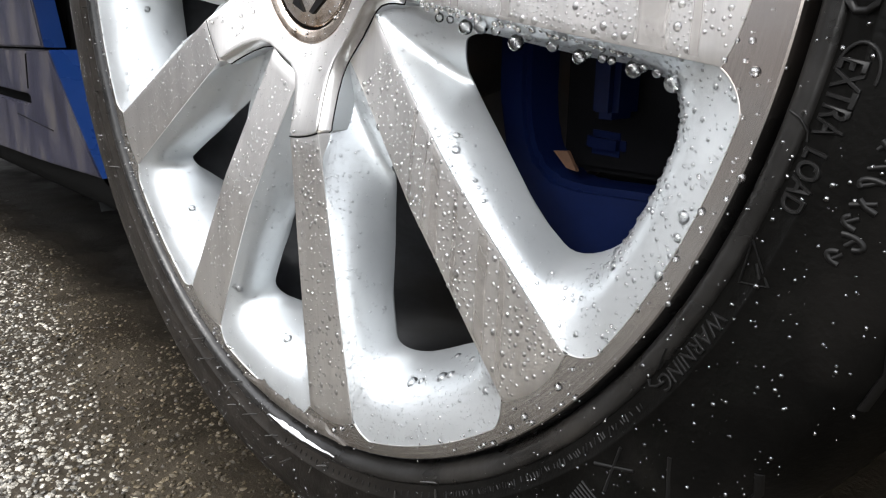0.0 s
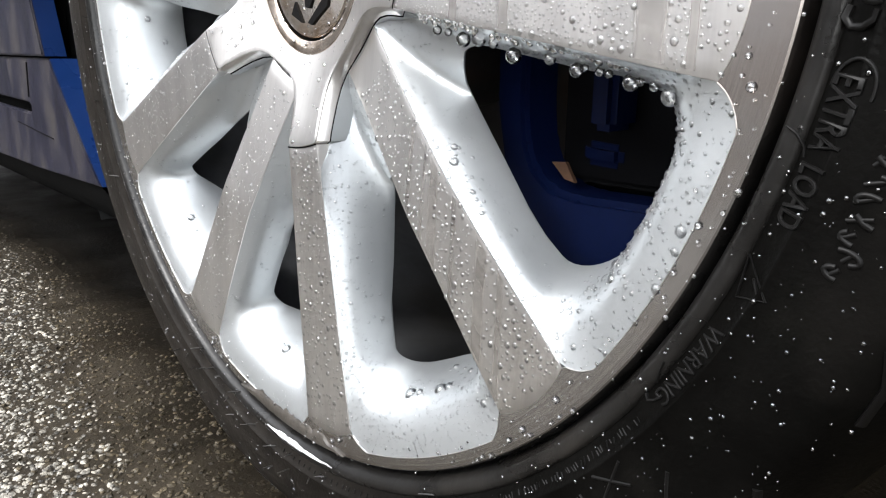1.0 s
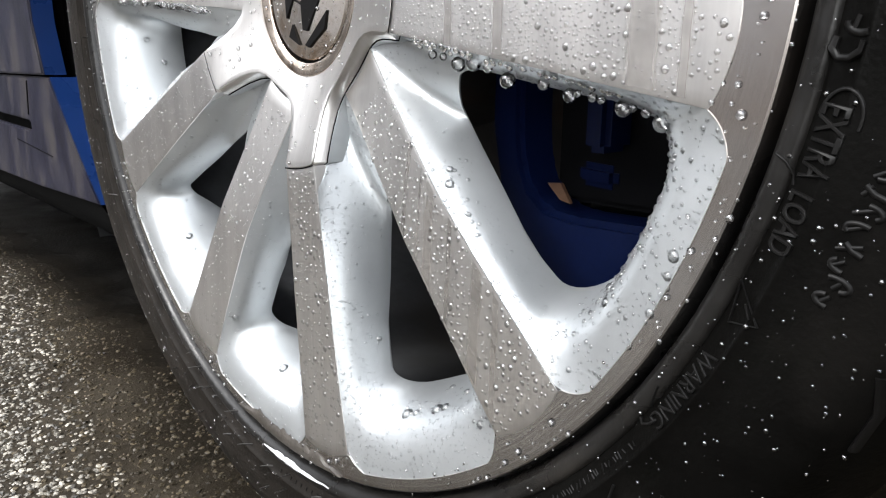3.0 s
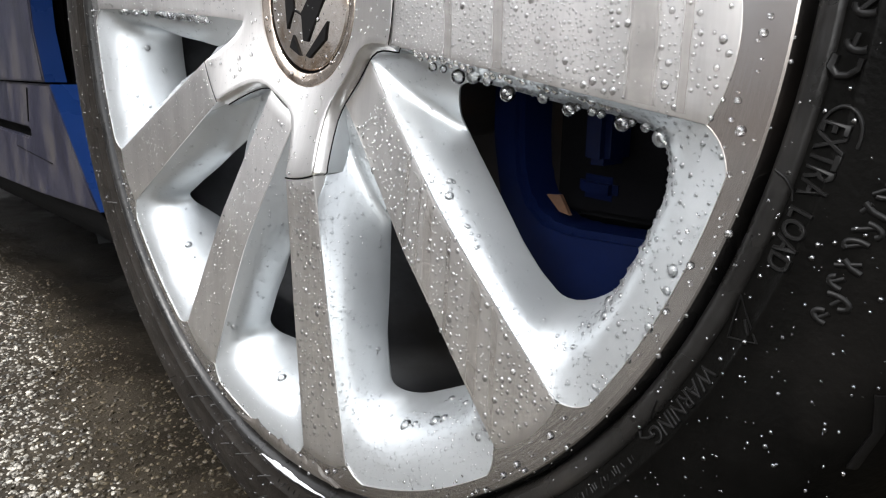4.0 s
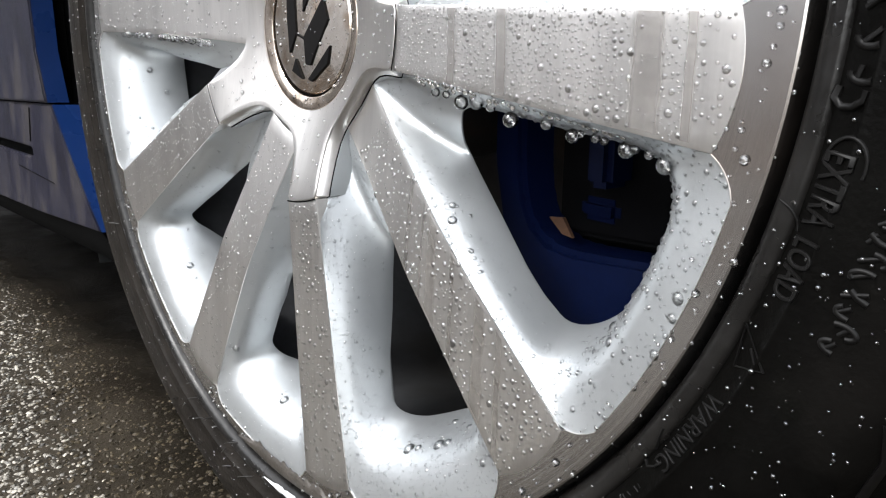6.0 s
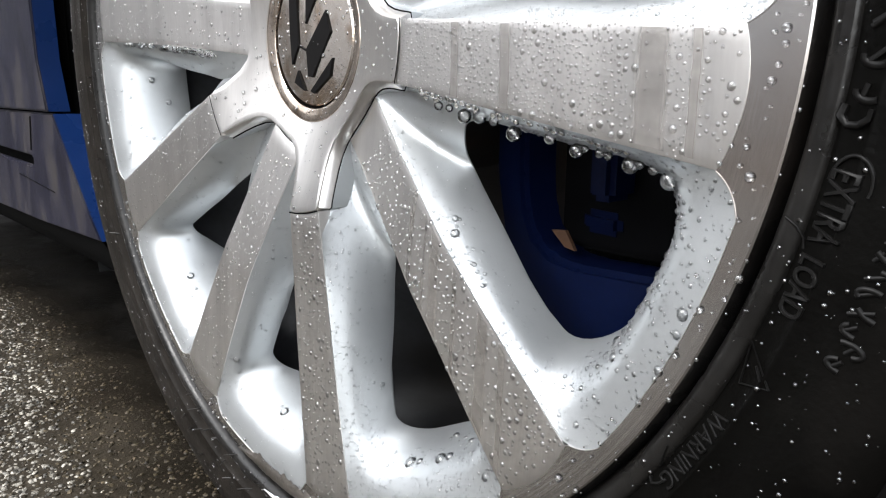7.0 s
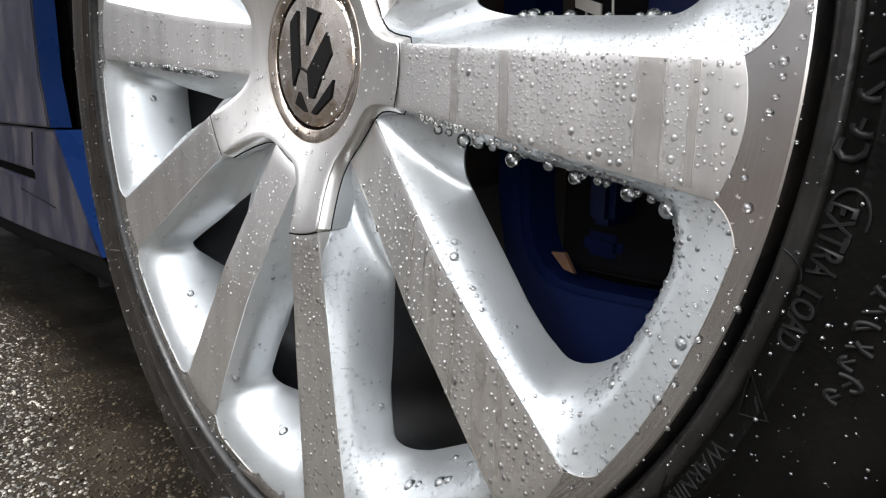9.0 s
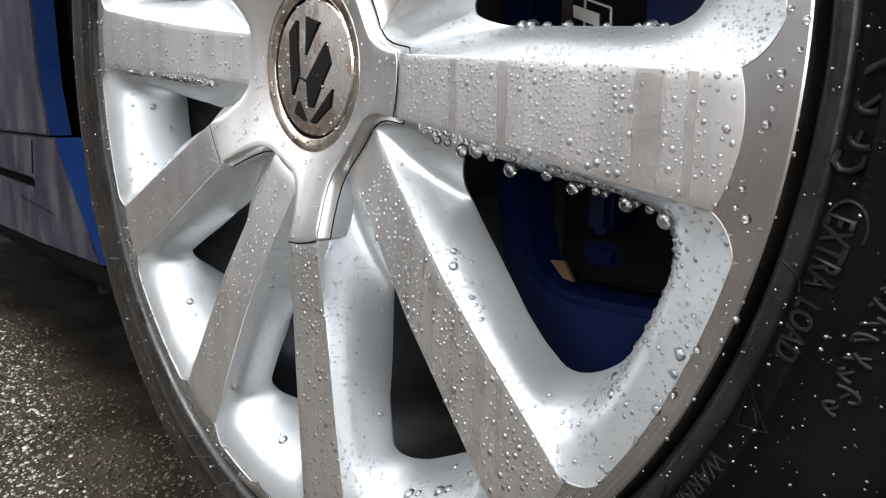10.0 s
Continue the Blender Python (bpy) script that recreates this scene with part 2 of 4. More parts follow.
def prism(outline, depth_vec, at, bevel=0.0, seg=2):
    """A plate from an outline of 3D points, pushed along depth_vec."""
    bm = bmesh.new()
    lo = [bm.verts.new(Vector(p) + Vector(at)) for p in outline]
    hi = [bm.verts.new(Vector(p) + Vector(at) + Vector(depth_vec)) for p in outline]
    bm.faces.new(lo)
    bm.faces.new(hi[::-1])
    n = len(lo)
    for i in range(n):
        bm.faces.new((lo[i], hi[i], hi[(i + 1) % n], lo[(i + 1) % n]))
    bmesh.ops.recalc_face_normals(bm, faces=bm.faces)
    if bevel:
        bmesh.ops.bevel(bm, geom=bm.edges[:], offset=bevel, segments=seg, affect="EDGES")
    return bm

# ---------- the wheel's plan: the axle runs along y ----------
SPOKES = [("A", -7.0), ("B", -44.0), ("A", -81.5), ("B", -117.0), ("A", -152.3), ("B", -186.7), ("A", -223.0), ("B", -258.5), ("A", -294.5), ("B", -330.5)]
LIP_IN, BULGE, POCKET_OUT, POCKET_IN = 0.941, 0.013, 0.973, 0.225
SPOKE_END = {-7.0: 0.933}  # the level spoke ends a little further in
HOLE_OUT, HOLE_IN, HOLE_DEPTH = 0.840, 0.425, 0.023

def place(r, deg, w):
    """The point at r lip radii and deg degrees round the axle, w metres out of the lip's plane."""
    a = radians(deg)
    return Vector((R * r * math.cos(a), -w, HUB + R * r * math.sin(a)))

def face_w(kind, r):
    pts = [(0.17, -0.0188), (0.345, -0.0045), (0.625, -0.002), (0.95, 0.0)] if kind == "A" else [(0.2, -0.021), (0.28, -0.018), (0.42, -0.012), (0.57, -0.006), (0.8, -0.002), (0.95, 0.0)]
    return float(np.interp(r, [p[0] for p in pts], [p[1] for p in pts]))

def half_width(kind, r):
    return 0.036 + 0.0455 * r if kind == "A" else float(np.interp(r, [0.2, 0.35, 0.52, 0.69, 0.95], [0.058, 0.057, 0.061, 0.067, 0.082]))

def half_angle(kind, r):
    return math.degrees(math.asin(min(0.95, half_width(kind, r) / r)))

def revolve(profile, n=180, squash=False):
    """Rings of (r, w) in metres round the axle."""
    verts, faces = [], []
    for i in range(n):
        a = 2 * math.pi * i / n
        for r, w in profile:
            z = HUB + r * math.sin(a)
            y = -w
            if squash and z < 0.012:
                press = 0.012 - z
                z = 0.012 - press * 0.35 if press < 0.03 else 0.0015
                z = max(z, 0.0015)
            verts.append((r * math.cos(a), y, z))
    m = len(profile)
    for i in range(n):
        j = (i + 1) % n
        for k in range(m - 1):
            faces.append((i * m + k, i * m + k + 1, j * m + k + 1, j * m + k))
    return verts, faces

def rounded_rect_loop(f0, f1, r0, r1, cf, cr, ne=26, nc=9, cf_in=None, cr_in=None, cut=0.0):
    """A loop of (f, r) with rounded corners: up the first side, across the outer end, down the second side, back across the inner end."""
    cfi, cri = cf_in or cf, cr_in or cr
    pts = []
    def edge(a, b, n):
        for k in range(n):
            t = k / n
            pts.append((a[0] + (b[0] - a[0]) * t, a[1] + (b[1] - a[1]) * t))
    def corner(c, rf, rr, a0):
        for k in range(nc):
            t, q = radians(a0 - 90 * k / nc), radians(a0 - 90)
            g = k / nc  # a cut corner leaves the first side at an angle
            x0, y0, x1, y1 = math.cos(radians(a0)), math.sin(radians(a0)), math.cos(q), math.sin(q)
            x, y = math.cos(t) * (1 - cut) + (x0 + (x1 - x0) * g) * cut, math.sin(t) * (1 - cut) + (y0 + (y1 - y0) * g) * cut
            pts.append((c[0] + rf * x, c[1] + rr * y))
    edge((f0, r0 + cri), (f0, r1 - cr), ne)
    corner((f0 + cf, r1 - cr), cf, cr, 180)
    edge((f0 + cf, r1), (f1 - cf, r1), ne)
    corner((f1 - cf, r1 - cr), cf, cr, 90)
    edge((f1, r1 - cr), (f1, r0 + cri), ne)
    corner((f1 - cfi, r0 + cri), cfi, cri, 0)
    edge((f1 - cfi, r0), (f0 + cfi, r0), ne)
    corner((f0 + cfi, r0 + cri), cfi, cri, -90)
    return pts

def window_angle(i, f, r):
    (ka, aa), (kb, ab) = SPOKES[i], SPOKES[(i + 1) % 10]
    if i == 9:
        ab -= 360
    e0, e1 = aa - half_angle(ka, r), ab + half_angle(kb, r)
    return e0 + (e1 - e0) * f

def window_w(i, f, r):
    return face_w(SPOKES[i][0], r) * (1 - f) + face_w(SPOKES[(i + 1) % 10][0], r) * f

def inset(r, i=1, side=0):
    """How far the hole's edge lies inside the pocket's edge, in lip radii."""
    if i == 0 and side == 0:
        return 0.034
    if i == 0 and side == 1:
        return float(np.interp(r, [0.46, 0.59, 0.69, 0.75, 0.82], [0.048, 0.040, 0.033, 0.030, 0.030]))
    if i == 1 and side == 1:
        return float(np.interp(r, [0.45, 0.515, 0.60, 0.69, 0.80], [0.056, 0.047, 0.042, 0.037, 0.044]))
    if i == 1 and side == 0:
        return 0.040
    if i == 2 and side == 1:
        return float(np.interp(r, [0.48, 0.61, 0.78], [0.050, 0.043, 0.045]))
    if i == 9 and side == 1:
        return 0.050
    return float(np.interp(r, [0.42, 0.60, 0.82], [0.070, 0.062, 0.042]))

# the holes differ a little: inner end, outer end, corner width and height at the outer end, the same at the inner end
HOLES = {0: (0.455, 0.853, 0.28, 0.065, 0.22, 0.05), 1: (0.455, 0.830, 0.22, 0.05, 0.15, 0.05), 2: (0.485, 0.828, 0.18, 0.042, 0.42, 0.085),
         3: (0.425, 0.845, 0.10, 0.035, 0.42, 0.085), 4: (0.425, 0.835, 0.16, 0.045, 0.42, 0.085), 9: (0.455, 0.840, 0.26, 0.06, 0.42, 0.085)}
FLOOR = {3: (1.0, 1.3, 1.25, 0.55, 0.05), 4: (0.7, 1.0, 1.0, 1.0, 0.95)}

def hole_depth(r, f, i):
    """The hole's edge lies deepest along its outer end."""
    t = min(1.0, max(0.0, (r - 0.68) / 0.14))
    return HOLE_DEPTH + 0.021 * t * t * (3 - 2 * t) * float(np.interp(f, [0, 0.3, 0.6, 0.85, 1], FLOOR.get(i, (0.7, 1, 0.95, 0.5, 0.1))))

def deeper(i, r):
    """How much deeper the hole's edge lies beside the second spoke."""
    steps = {0: ([0.45, 0.60, 0.75], [0.012, 0.007, 0.002]), 1: ([0.45, 0.515, 0.60, 0.69, 0.80], [0.014, 0.012, 0.009, 0.005, 0.0]), 2: ([0.5, 0.65, 0.78], [0.006, 0.005, 0.0])}
    return float(np.interp(r, *steps[i])) if i in steps else 0.0

def window_loops(i):
    """The pocket's upper loop and the hole's loop, as lists of (r, deg, w)."""
    top = []
    for f, r in rounded_rect_loop(0, 1, POCKET_IN, POCKET_OUT, 0.105, 0.0405, cf_in=0.12, cr_in=0.014, cut=0.5):
        share = (1 - f) if SPOKES[i][0] == "A" else f
        t = min(1.0, max(0.0, (0.410 - r) / 0.062))
        top.append((r, window_angle(i, f, r), window_w(i, f, r) - 0.0005 - 0.0075 * share * t * t * (3 - 2 * t)))  # lower beside the cover's arms
    hole = []
    r_in, r_out, cf, cr, cf_in, cr_in = HOLES.get(i, (HOLE_IN, HOLE_OUT, 0.26, 0.06, 0.42, 0.085))
    for f, r in rounded_rect_loop(0, 1, r_in, r_out, cf, cr, cf_in=cf_in, cr_in=cr_in):
        a0, a1 = window_angle(i, 0, r), window_angle(i, 1, r)
        arc = radians(a0 - a1) * r
        fa, fb = inset(r, i, 0) / arc, inset(r, i, 1) / arc
        hole.append((r, a0 + (a1 - a0) * (fa + (1 - fa - fb) * f), -hole_depth(r, f, i) - deeper(i, r) * f * f))
    return top, hole

def pocket_rings(i, K=15):
    """Rings of points from the pocket's edge, over a rounded shoulder, down to the hole; the corners run out softly."""
    top, hole = window_loops(i)
    n = len(top)
    P = np.array([place(*p) for p in top])
    Q = np.array([place(*p) for p in hole])
    outer = np.array([min(1.0, max(0.0, (p[0] - 0.93) / 0.04)) for p in top])
    for _ in range(28):
        outer = (np.roll(outer, 1) + outer + np.roll(outer, -1)) / 3
    # walls turn down quickly over a small shoulder; the outer floors stay flat for longer
    grid = np.linspace(0, 1, 201)
    turn = 0.80 + 0.5 * grid + 3.2 * np.clip((grid - 0.35) / 0.65, 0, 1) ** 1.4
    wall = np.concatenate(([0], np.cumsum((turn[1:] + turn[:-1]) / 2)))
    wall /= wall[-1]
    rings = []
    for k in range(K + 1):
        s = (k / K) ** 1.35
        X = P + (Q - P) * s
        X[:, 1] = P[:, 1] + (Q[:, 1] - P[:, 1]) * ((1 - outer) * float(np.interp(s, grid, wall)) + outer * (0.10 * s + 0.90 * s ** 4.0))
        soft = int(round((70 if i == 1 else 44) * (s * (1 - s)) ** 0.8))
        for _ in range(soft):
            X = (np.roll(X, 1, 0) + 2 * X + np.roll(X, -1, 0)) / 4
        rings.append(X)
    return rings

# ---------- ground and surroundings ----------
def ground():
    bm = bmesh.new()
    bmesh.ops.create_grid(bm, x_segments=140, y_segments=140, size=0.5)
    def far(v):
        return math.copysign(abs(2 * v) ** 4.2 * 60 + abs(v) * 1.6, v)
    for v in bm.verts:
        v.co.x, v.co.y = far(v.co.x) - 0.4, far(v.co.y)
        d = math.hypot(v.co.x, v.co.y)
        if d < 4:
            v.co.z = 0.0012 * noise.noise(Vector((v.co.x * 9, v.co.y * 9, 0))) - 0.003
    ob = part("ground", bm, M_ASPHALT, None)
    return tagged(ob, "wet dark grey-brown asphalt with coarse grains", "ground", kind="structure")
ground()

def grains(name, count, mat, keep, label, seed, big):
    """Small stones bedded in the asphalt, thinned out by keep(x, y)."""
    rng = random.Random(seed)
    verts, faces = [], []
    tpl = bmesh.new()
    bmesh.ops.create_icosphere(tpl, subdivisions=1, radius=1.0)
    tv = [v.co.copy() for v in tpl.verts]
    tf = [[v.index for v in f.verts] for f in tpl.faces]
    tpl.free()
    for _ in range(count):
        x = 0.05 - 2.0 * rng.random() ** 1.7
        y = -0.62 + 1.05 * rng.random()
        if rng.random() > keep(x, y):
            continue
        s = 0.0007 + big * rng.random() ** 1.6
        z = 0.0012 * noise.noise(Vector((x * 9, y * 9, 0))) - 0.003
        m = pose(x, y, z + s * 0.1, rng.uniform(-25, 25), rng.uniform(-25, 25), rng.uniform(0, 360)) @ Matrix.Diagonal((s * rng.uniform(0.8, 1.5), s, s * rng.uniform(0.4, 0.65), 1))
        o = len(verts)
        verts += [m @ (v * rng.uniform(0.8, 1.15)) for v in tv]
        faces += [[o + k for k in f] for f in tf]
    me = bpy.data.meshes.new(name)
    me.from_pydata([tuple(v) for v in verts], [], faces)
    me.materials.append(mat)
    return tagged(new(name, me), label, "gravel", kind="stuff")
def shade_patch(mat, start, lean, seed, z, label):
    """A dark sheet with a ragged edge: the car's shade put into the colour."""
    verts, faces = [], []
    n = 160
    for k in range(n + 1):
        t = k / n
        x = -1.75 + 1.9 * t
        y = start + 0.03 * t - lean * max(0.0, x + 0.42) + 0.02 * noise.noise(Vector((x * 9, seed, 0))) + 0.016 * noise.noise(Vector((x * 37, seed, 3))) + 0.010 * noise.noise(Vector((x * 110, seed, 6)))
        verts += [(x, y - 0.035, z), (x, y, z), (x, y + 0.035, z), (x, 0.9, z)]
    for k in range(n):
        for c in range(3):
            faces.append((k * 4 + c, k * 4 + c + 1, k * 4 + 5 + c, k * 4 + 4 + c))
    ob = film_share(mesh_object("shade_patch", verts, faces, mat, None), [0.0, 0.5, 1.0, 1.0] * (n + 1))
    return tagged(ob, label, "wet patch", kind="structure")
shade_patch(M_SHADE_EDGE, 0.030, 0.16, 1, -0.0022, "brown asphalt darkened for the car's shade")
shade_patch(M_SHADE_DEEP, 0.062, 0.08, 7, -0.0016, "asphalt darkened for the shade under the bumper")

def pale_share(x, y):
    edge = min(0.005, -0.050 - 0.18 * (x + 0.27))  # the car's shade along the wheel, put into the grains' tone
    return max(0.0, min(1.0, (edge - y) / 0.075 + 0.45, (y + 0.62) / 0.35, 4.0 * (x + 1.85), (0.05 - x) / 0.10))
grains("asphalt_grains", 190000, M_STONE, pale_share, "small wet stone grains bedded in the asphalt", 4, 0.0016)
# browner, darker grains fill the strip where the car's shade falls
grains("shaded_grains", 80000, M_STONE_SHADED, lambda x, y: min(1.0 - 0.8 * pale_share(x, y), (0.075 - y) / 0.05, (y + 0.62) / 0.35, 4.0 * (x + 1.85)), "brown wet stone grains bedded in the asphalt, darkened for the car's shade", 6, 0.0017)

# four unseen walls, added to steer light and reflections on the wheel
def unseen_street_wall():
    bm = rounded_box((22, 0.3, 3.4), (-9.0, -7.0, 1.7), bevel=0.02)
    ob = part("unseen_wall_street", bm, M_PLASTER, None)
    return tagged(ob, "unseen pale plastered wall added for the reflections", "wall", kind="structure")
unseen_street_wall()

def unseen_yard_wall():
    bm = rounded_box((40, 0.3, 3.2), (0, 2.4, 1.6), bevel=0.02)
    ob = part("unseen_wall_yard", bm, M_DARKWALL, None)
    return tagged(ob, "unseen dark wall added to keep light from under the car", "wall", kind="structure")
unseen_yard_wall()

def unseen_end_wall():
    bm = rounded_box((0.3, 5.5, 3.2), (-5.0, -0.51, 1.6), bevel=0.02)
    ob = part("unseen_wall_end", bm, M_GREYWALL, None)
    return tagged(ob, "unseen grey wall added to shape the reflections", "wall", kind="structure")
unseen_end_wall()

def unseen_far_end_wall():
    bm = rounded_box((0.3, 5.4, 3.2), (7.0, -0.65, 1.6), bevel=0.02)
    ob = part("unseen_wall_far_end", bm, M_GREYWALL, None)
    return tagged(ob, "unseen grey wall added to dim the light from +x", "wall", kind="structure")
unseen_far_end_wall()

# ---------- the car ----------
car = new("car")
car.location = (0, 0, 0)
tagged(car, "blue car with silver alloy wheel, grimy and wet", "car")

def barrel():
    v, f = revolve([(0.985 * R, -0.010), (0.97 * R, -0.014), (0.93 * R, -0.05), (0.90 * R, -0.08), (0.90 * R, -0.20), (0.94 * R, -0.205)])
    return mesh_object("wheel", v, f, M_BARREL, car, "silver ten-spoke alloy wheel beaded with water")
WHEEL = barrel()

def pocket(i):
    """The painted casting round one window: its sloping walls and the edge of the hole."""
    rings = pocket_rings(i)
    _, hole = window_loops(i)
    n = len(hole)
    edge = rings[-1]
    for dw, back in ((0.0008, 0.0), (0.0022, 0.2), (0.0045, 0.9)):
        rg = edge * (1 - back) + rings[0] * back
        rg[:, 1] = edge[:, 1] + dw
        rings.append(rg)
    verts, faces = [], []
    for rg in rings:
        verts += [tuple(p) for p in rg]
    for g in range(len(rings) - 1):
        for k in range(n):
            j = (k + 1) % n
            faces.append((g * n + k, g * n + j, (g + 1) * n + j, (g + 1) * n + k))
    mesh_object("window_wall", verts, faces, M_SILVER, WHEEL, "bright silver painted wall round a window", smooth=50)
for i in range(10):
    pocket(i)

def lip():
    """The polished ring between pockets, spoke ends and tyre."""
    inner = []
    for i in range(10):
        kind, ang = SPOKES[i]
        end = SPOKE_END.get(ang, LIP_IN)
        h = half_angle(kind, end)
        for k in range(10):
            x = 1 - 2 * k / 9
            inner.append((end + BULGE * (1 - x * x), ang + h * x))
        top, _ = window_loops(i)
        after = SPOKE_END.get(SPOKES[(i + 1) % 10][1], LIP_IN)
        run = [(r, a) for k, (r, a, _w) in enumerate(top[:26 * 3 + 9 * 2]) if r > (end if k < 48 else after) + 0.0015]
        run.sort(key=lambda p: -p[1])
        inner += run
    prof = [(0.976, -0.0004), (0.984, -0.0004), (0.9965, -0.0005), (0.9990, -0.0009), (1.0005, -0.0017), (1.0018, -0.0028), (1.003, -0.0042), (1.0045, -0.006), (1.008, -0.011)]
    verts, faces = [], []
    for r, a in inner:
        verts.append(place(r, a, -0.0004))
        verts.append(place(r, a, -0.0030))
        for pr, pw in prof:
            verts.append(place(pr, a, pw))
    m = 2 + len(prof)
    n = len(inner)
    for i in range(n):
        j = (i + 1) % n
        faces.append((i * m + 1, i * m, j * m, j * m + 1))
        faces.append((i * m, i * m + 2, j * m + 2, j * m))
        for k in range(2, m - 1):
            faces.append((i * m + k, i * m + k + 1, j * m + k + 1, j * m + k))
    # the fine raised edge between lip, spoke ends and pockets
    flat = [Vector((r * math.cos(radians(a)), r * math.sin(radians(a)))) for r, a in inner]
    ev, ef = [], []
    for k in range(n):
        d = flat[(k + 1) % n] - flat[k - 1]
        nor = Vector((-d.y, d.x)).normalized() if d.length > 1e-6 else flat[k].normalized()
        for t, w in ((-0.0007, -0.0007), (-0.0004, -0.0001), (0.0003, -0.0001), (0.0006, -0.0006)):
            q = flat[k] + nor * t
            ev.append(place(q.length, math.degrees(math.atan2(q.y, q.x)), w))
    for k in range(n):
        j = (k + 1) % n
        for c in range(3):
            ef.append((k * 4 + c, k * 4 + c + 1, j * 4 + c + 1, j * 4 + c))
    mesh_object("rim_edge", ev, ef, M_FACE, WHEEL, "fine bright edge of the rim", smooth=50)
    return mesh_object("rim_lip", verts, faces, M_LIP, WHEEL, "polished outer lip of the wheel", smooth=30)
lip()

def spoke(kind, ang):
    r0 = 0.354 if kind == "A" else 0.235
    rows = 22
    cols = 9
    verts, faces = [], []
    def ring(off, drop):
        out = []
        for a in range(rows + 1):
            t = a / rows
            line = []
            for c in range(cols + 1):
                x = 1 - 2 * c / cols
                r = r0 + off * 0.6 + (SPOKE_END.get(ang, LIP_IN) + BULGE * (1 - x * x) + 0.0010 - r0 - off * 1.2) * t
                h = half_angle(kind, r) - math.degrees(off / r)
                line.append(place(r, ang + h * x, face_w(kind, r) - drop))
            out.append(line)
        return out
    top = ring(0.0026, 0.0)
    idx = {}
    for a in range(rows + 1):
        for c in range(cols + 1):
            idx[a, c] = len(verts)
            verts.append(top[a][c])
    for a in range(rows):
        for c in range(cols):
            faces.append((idx[a, c], idx[a, c + 1], idx[a + 1, c + 1], idx[a + 1, c]))
    border = [(a, 0) for a in range(rows + 1)] + [(rows, c) for c in range(1, cols + 1)] + [(a, cols) for a in range(rows - 1, -1, -1)] + [(0, c) for c in range(cols - 1, 0, -1)]
    last = [idx[b] for b in border]
    for off, drop in ((0.0006, 0.0001), (0.0, 0.0006), (0.0, 0.0090)):
        rg = ring(off, drop)
        cur = []
        for a, c in border:
            cur.append(len(verts))
            verts.append(rg[a][c])
        n = len(cur)
        for k in range(n):
            j = (k + 1) % n
            faces.append((last[k], last[j], cur[j], cur[k]))
        last = cur
    return mesh_object("spoke", verts, faces, M_FACE, WHEEL, "flat machined grey spoke face", smooth=40)
for kind, ang in SPOKES:
    spoke(kind, ang)

def edge_rib():
    """The thin rolled rib under the level spoke's lower edge."""
    kind, ang = SPOKES[0]
    verts, faces = [], []
    n, m = 60, 8
    for k in range(n + 1):
        r = 0.37 + 0.555 * k / n
        at = place(r, ang - half_angle(kind, r), face_w(kind, r) - 0.0030) + Vector((0, 0, -0.0010))
        thick = 0.0008 * min(1.0, 6 * k / n + 0.1, 6 * (1 - k / n) + 0.1)
        for c in range(m):
            t = 2 * math.pi * c / m
            verts.append(at + Vector((0, math.cos(t), math.sin(t))) * thick)
    for k in range(n):
        for c in range(m):
            d = (c + 1) % m
            faces.append((k * m + c, k * m + d, (k + 1) * m + d, (k + 1) * m + c))
    mesh_object("edge_rib", verts, faces, M_SILVER, WHEEL, "thin silver rib under the spoke's edge", smooth=60)
edge_rib()

def drip_streak(index, x0, x1, lo=-0.92, hi=0.92):
    """A dried run of dirty water straight down a spoke's face, from side to side."""
    kind, ang = SPOKES[index]
    ca, sa = math.cos(radians(ang)), math.sin(radians(ang))
    rows = []
    for c in range(13):
        g = lo + (hi - lo) * c / 12
        row = []
        for e in range(5):
            x = x0 + (x1 - x0) * (-0.12, 0.14, 0.5, 0.86, 1.12)[e]
            x += 0.0005 * noise.noise(Vector((g * 3, index, x * 90)))
            # the point of the face at this x and this share of its width
            r = x / R / ca if abs(ca) > 0.3 else 0.7
            for _ in range(6):
                r = (x / R + g * half_width(kind, r) * sa) / ca
            along, across = r, g * half_width(kind, r)
            rr = math.hypot(along, across)
            row.append(place(rr, ang + math.degrees(math.atan2(across, along)), face_w(kind, rr) + 0.00004))
        rows.append(row)
    verts = [p for row in rows for p in row]
    faces = [(5 * k + e, 5 * k + e + 1, 5 * k + e + 6, 5 * k + e + 5) for k in range(12) for e in range(4)]
    run = mesh_object("drip_streak", verts, faces, M_STREAK, WHEEL, "dull dried water run", smooth=0)
    film_share(run, [side * (1.0 if index == 0 else 0.6) * (0.75 + 0.5 * noise.noise(Vector((c * 0.4, index, x0 * 300)))) for c in range(13) for side in (0.0, 0.8, 0.75, 0.8, 0.0)])

def arm_seam(ang):
    """The dark gap between an arm of the cover and its spoke."""
    verts, faces = [], []
    h = half_angle("A", 0.353)
    for c in range(9):
        a = ang + h * (1 - 2 * c / 8) * 1.01
        verts += [place(0.3515, a, face_w("A", 0.3515) + 0.0004), place(0.3545, a, face_w("A", 0.3545) + 0.0004)]
        if c:
            faces.append((2 * c - 2, 2 * c - 1, 2 * c + 1, 2 * c))
    mesh_object("arm_seam", verts, faces, M_GAP, WHEEL, "dark gap at the arm's end", smooth=0)

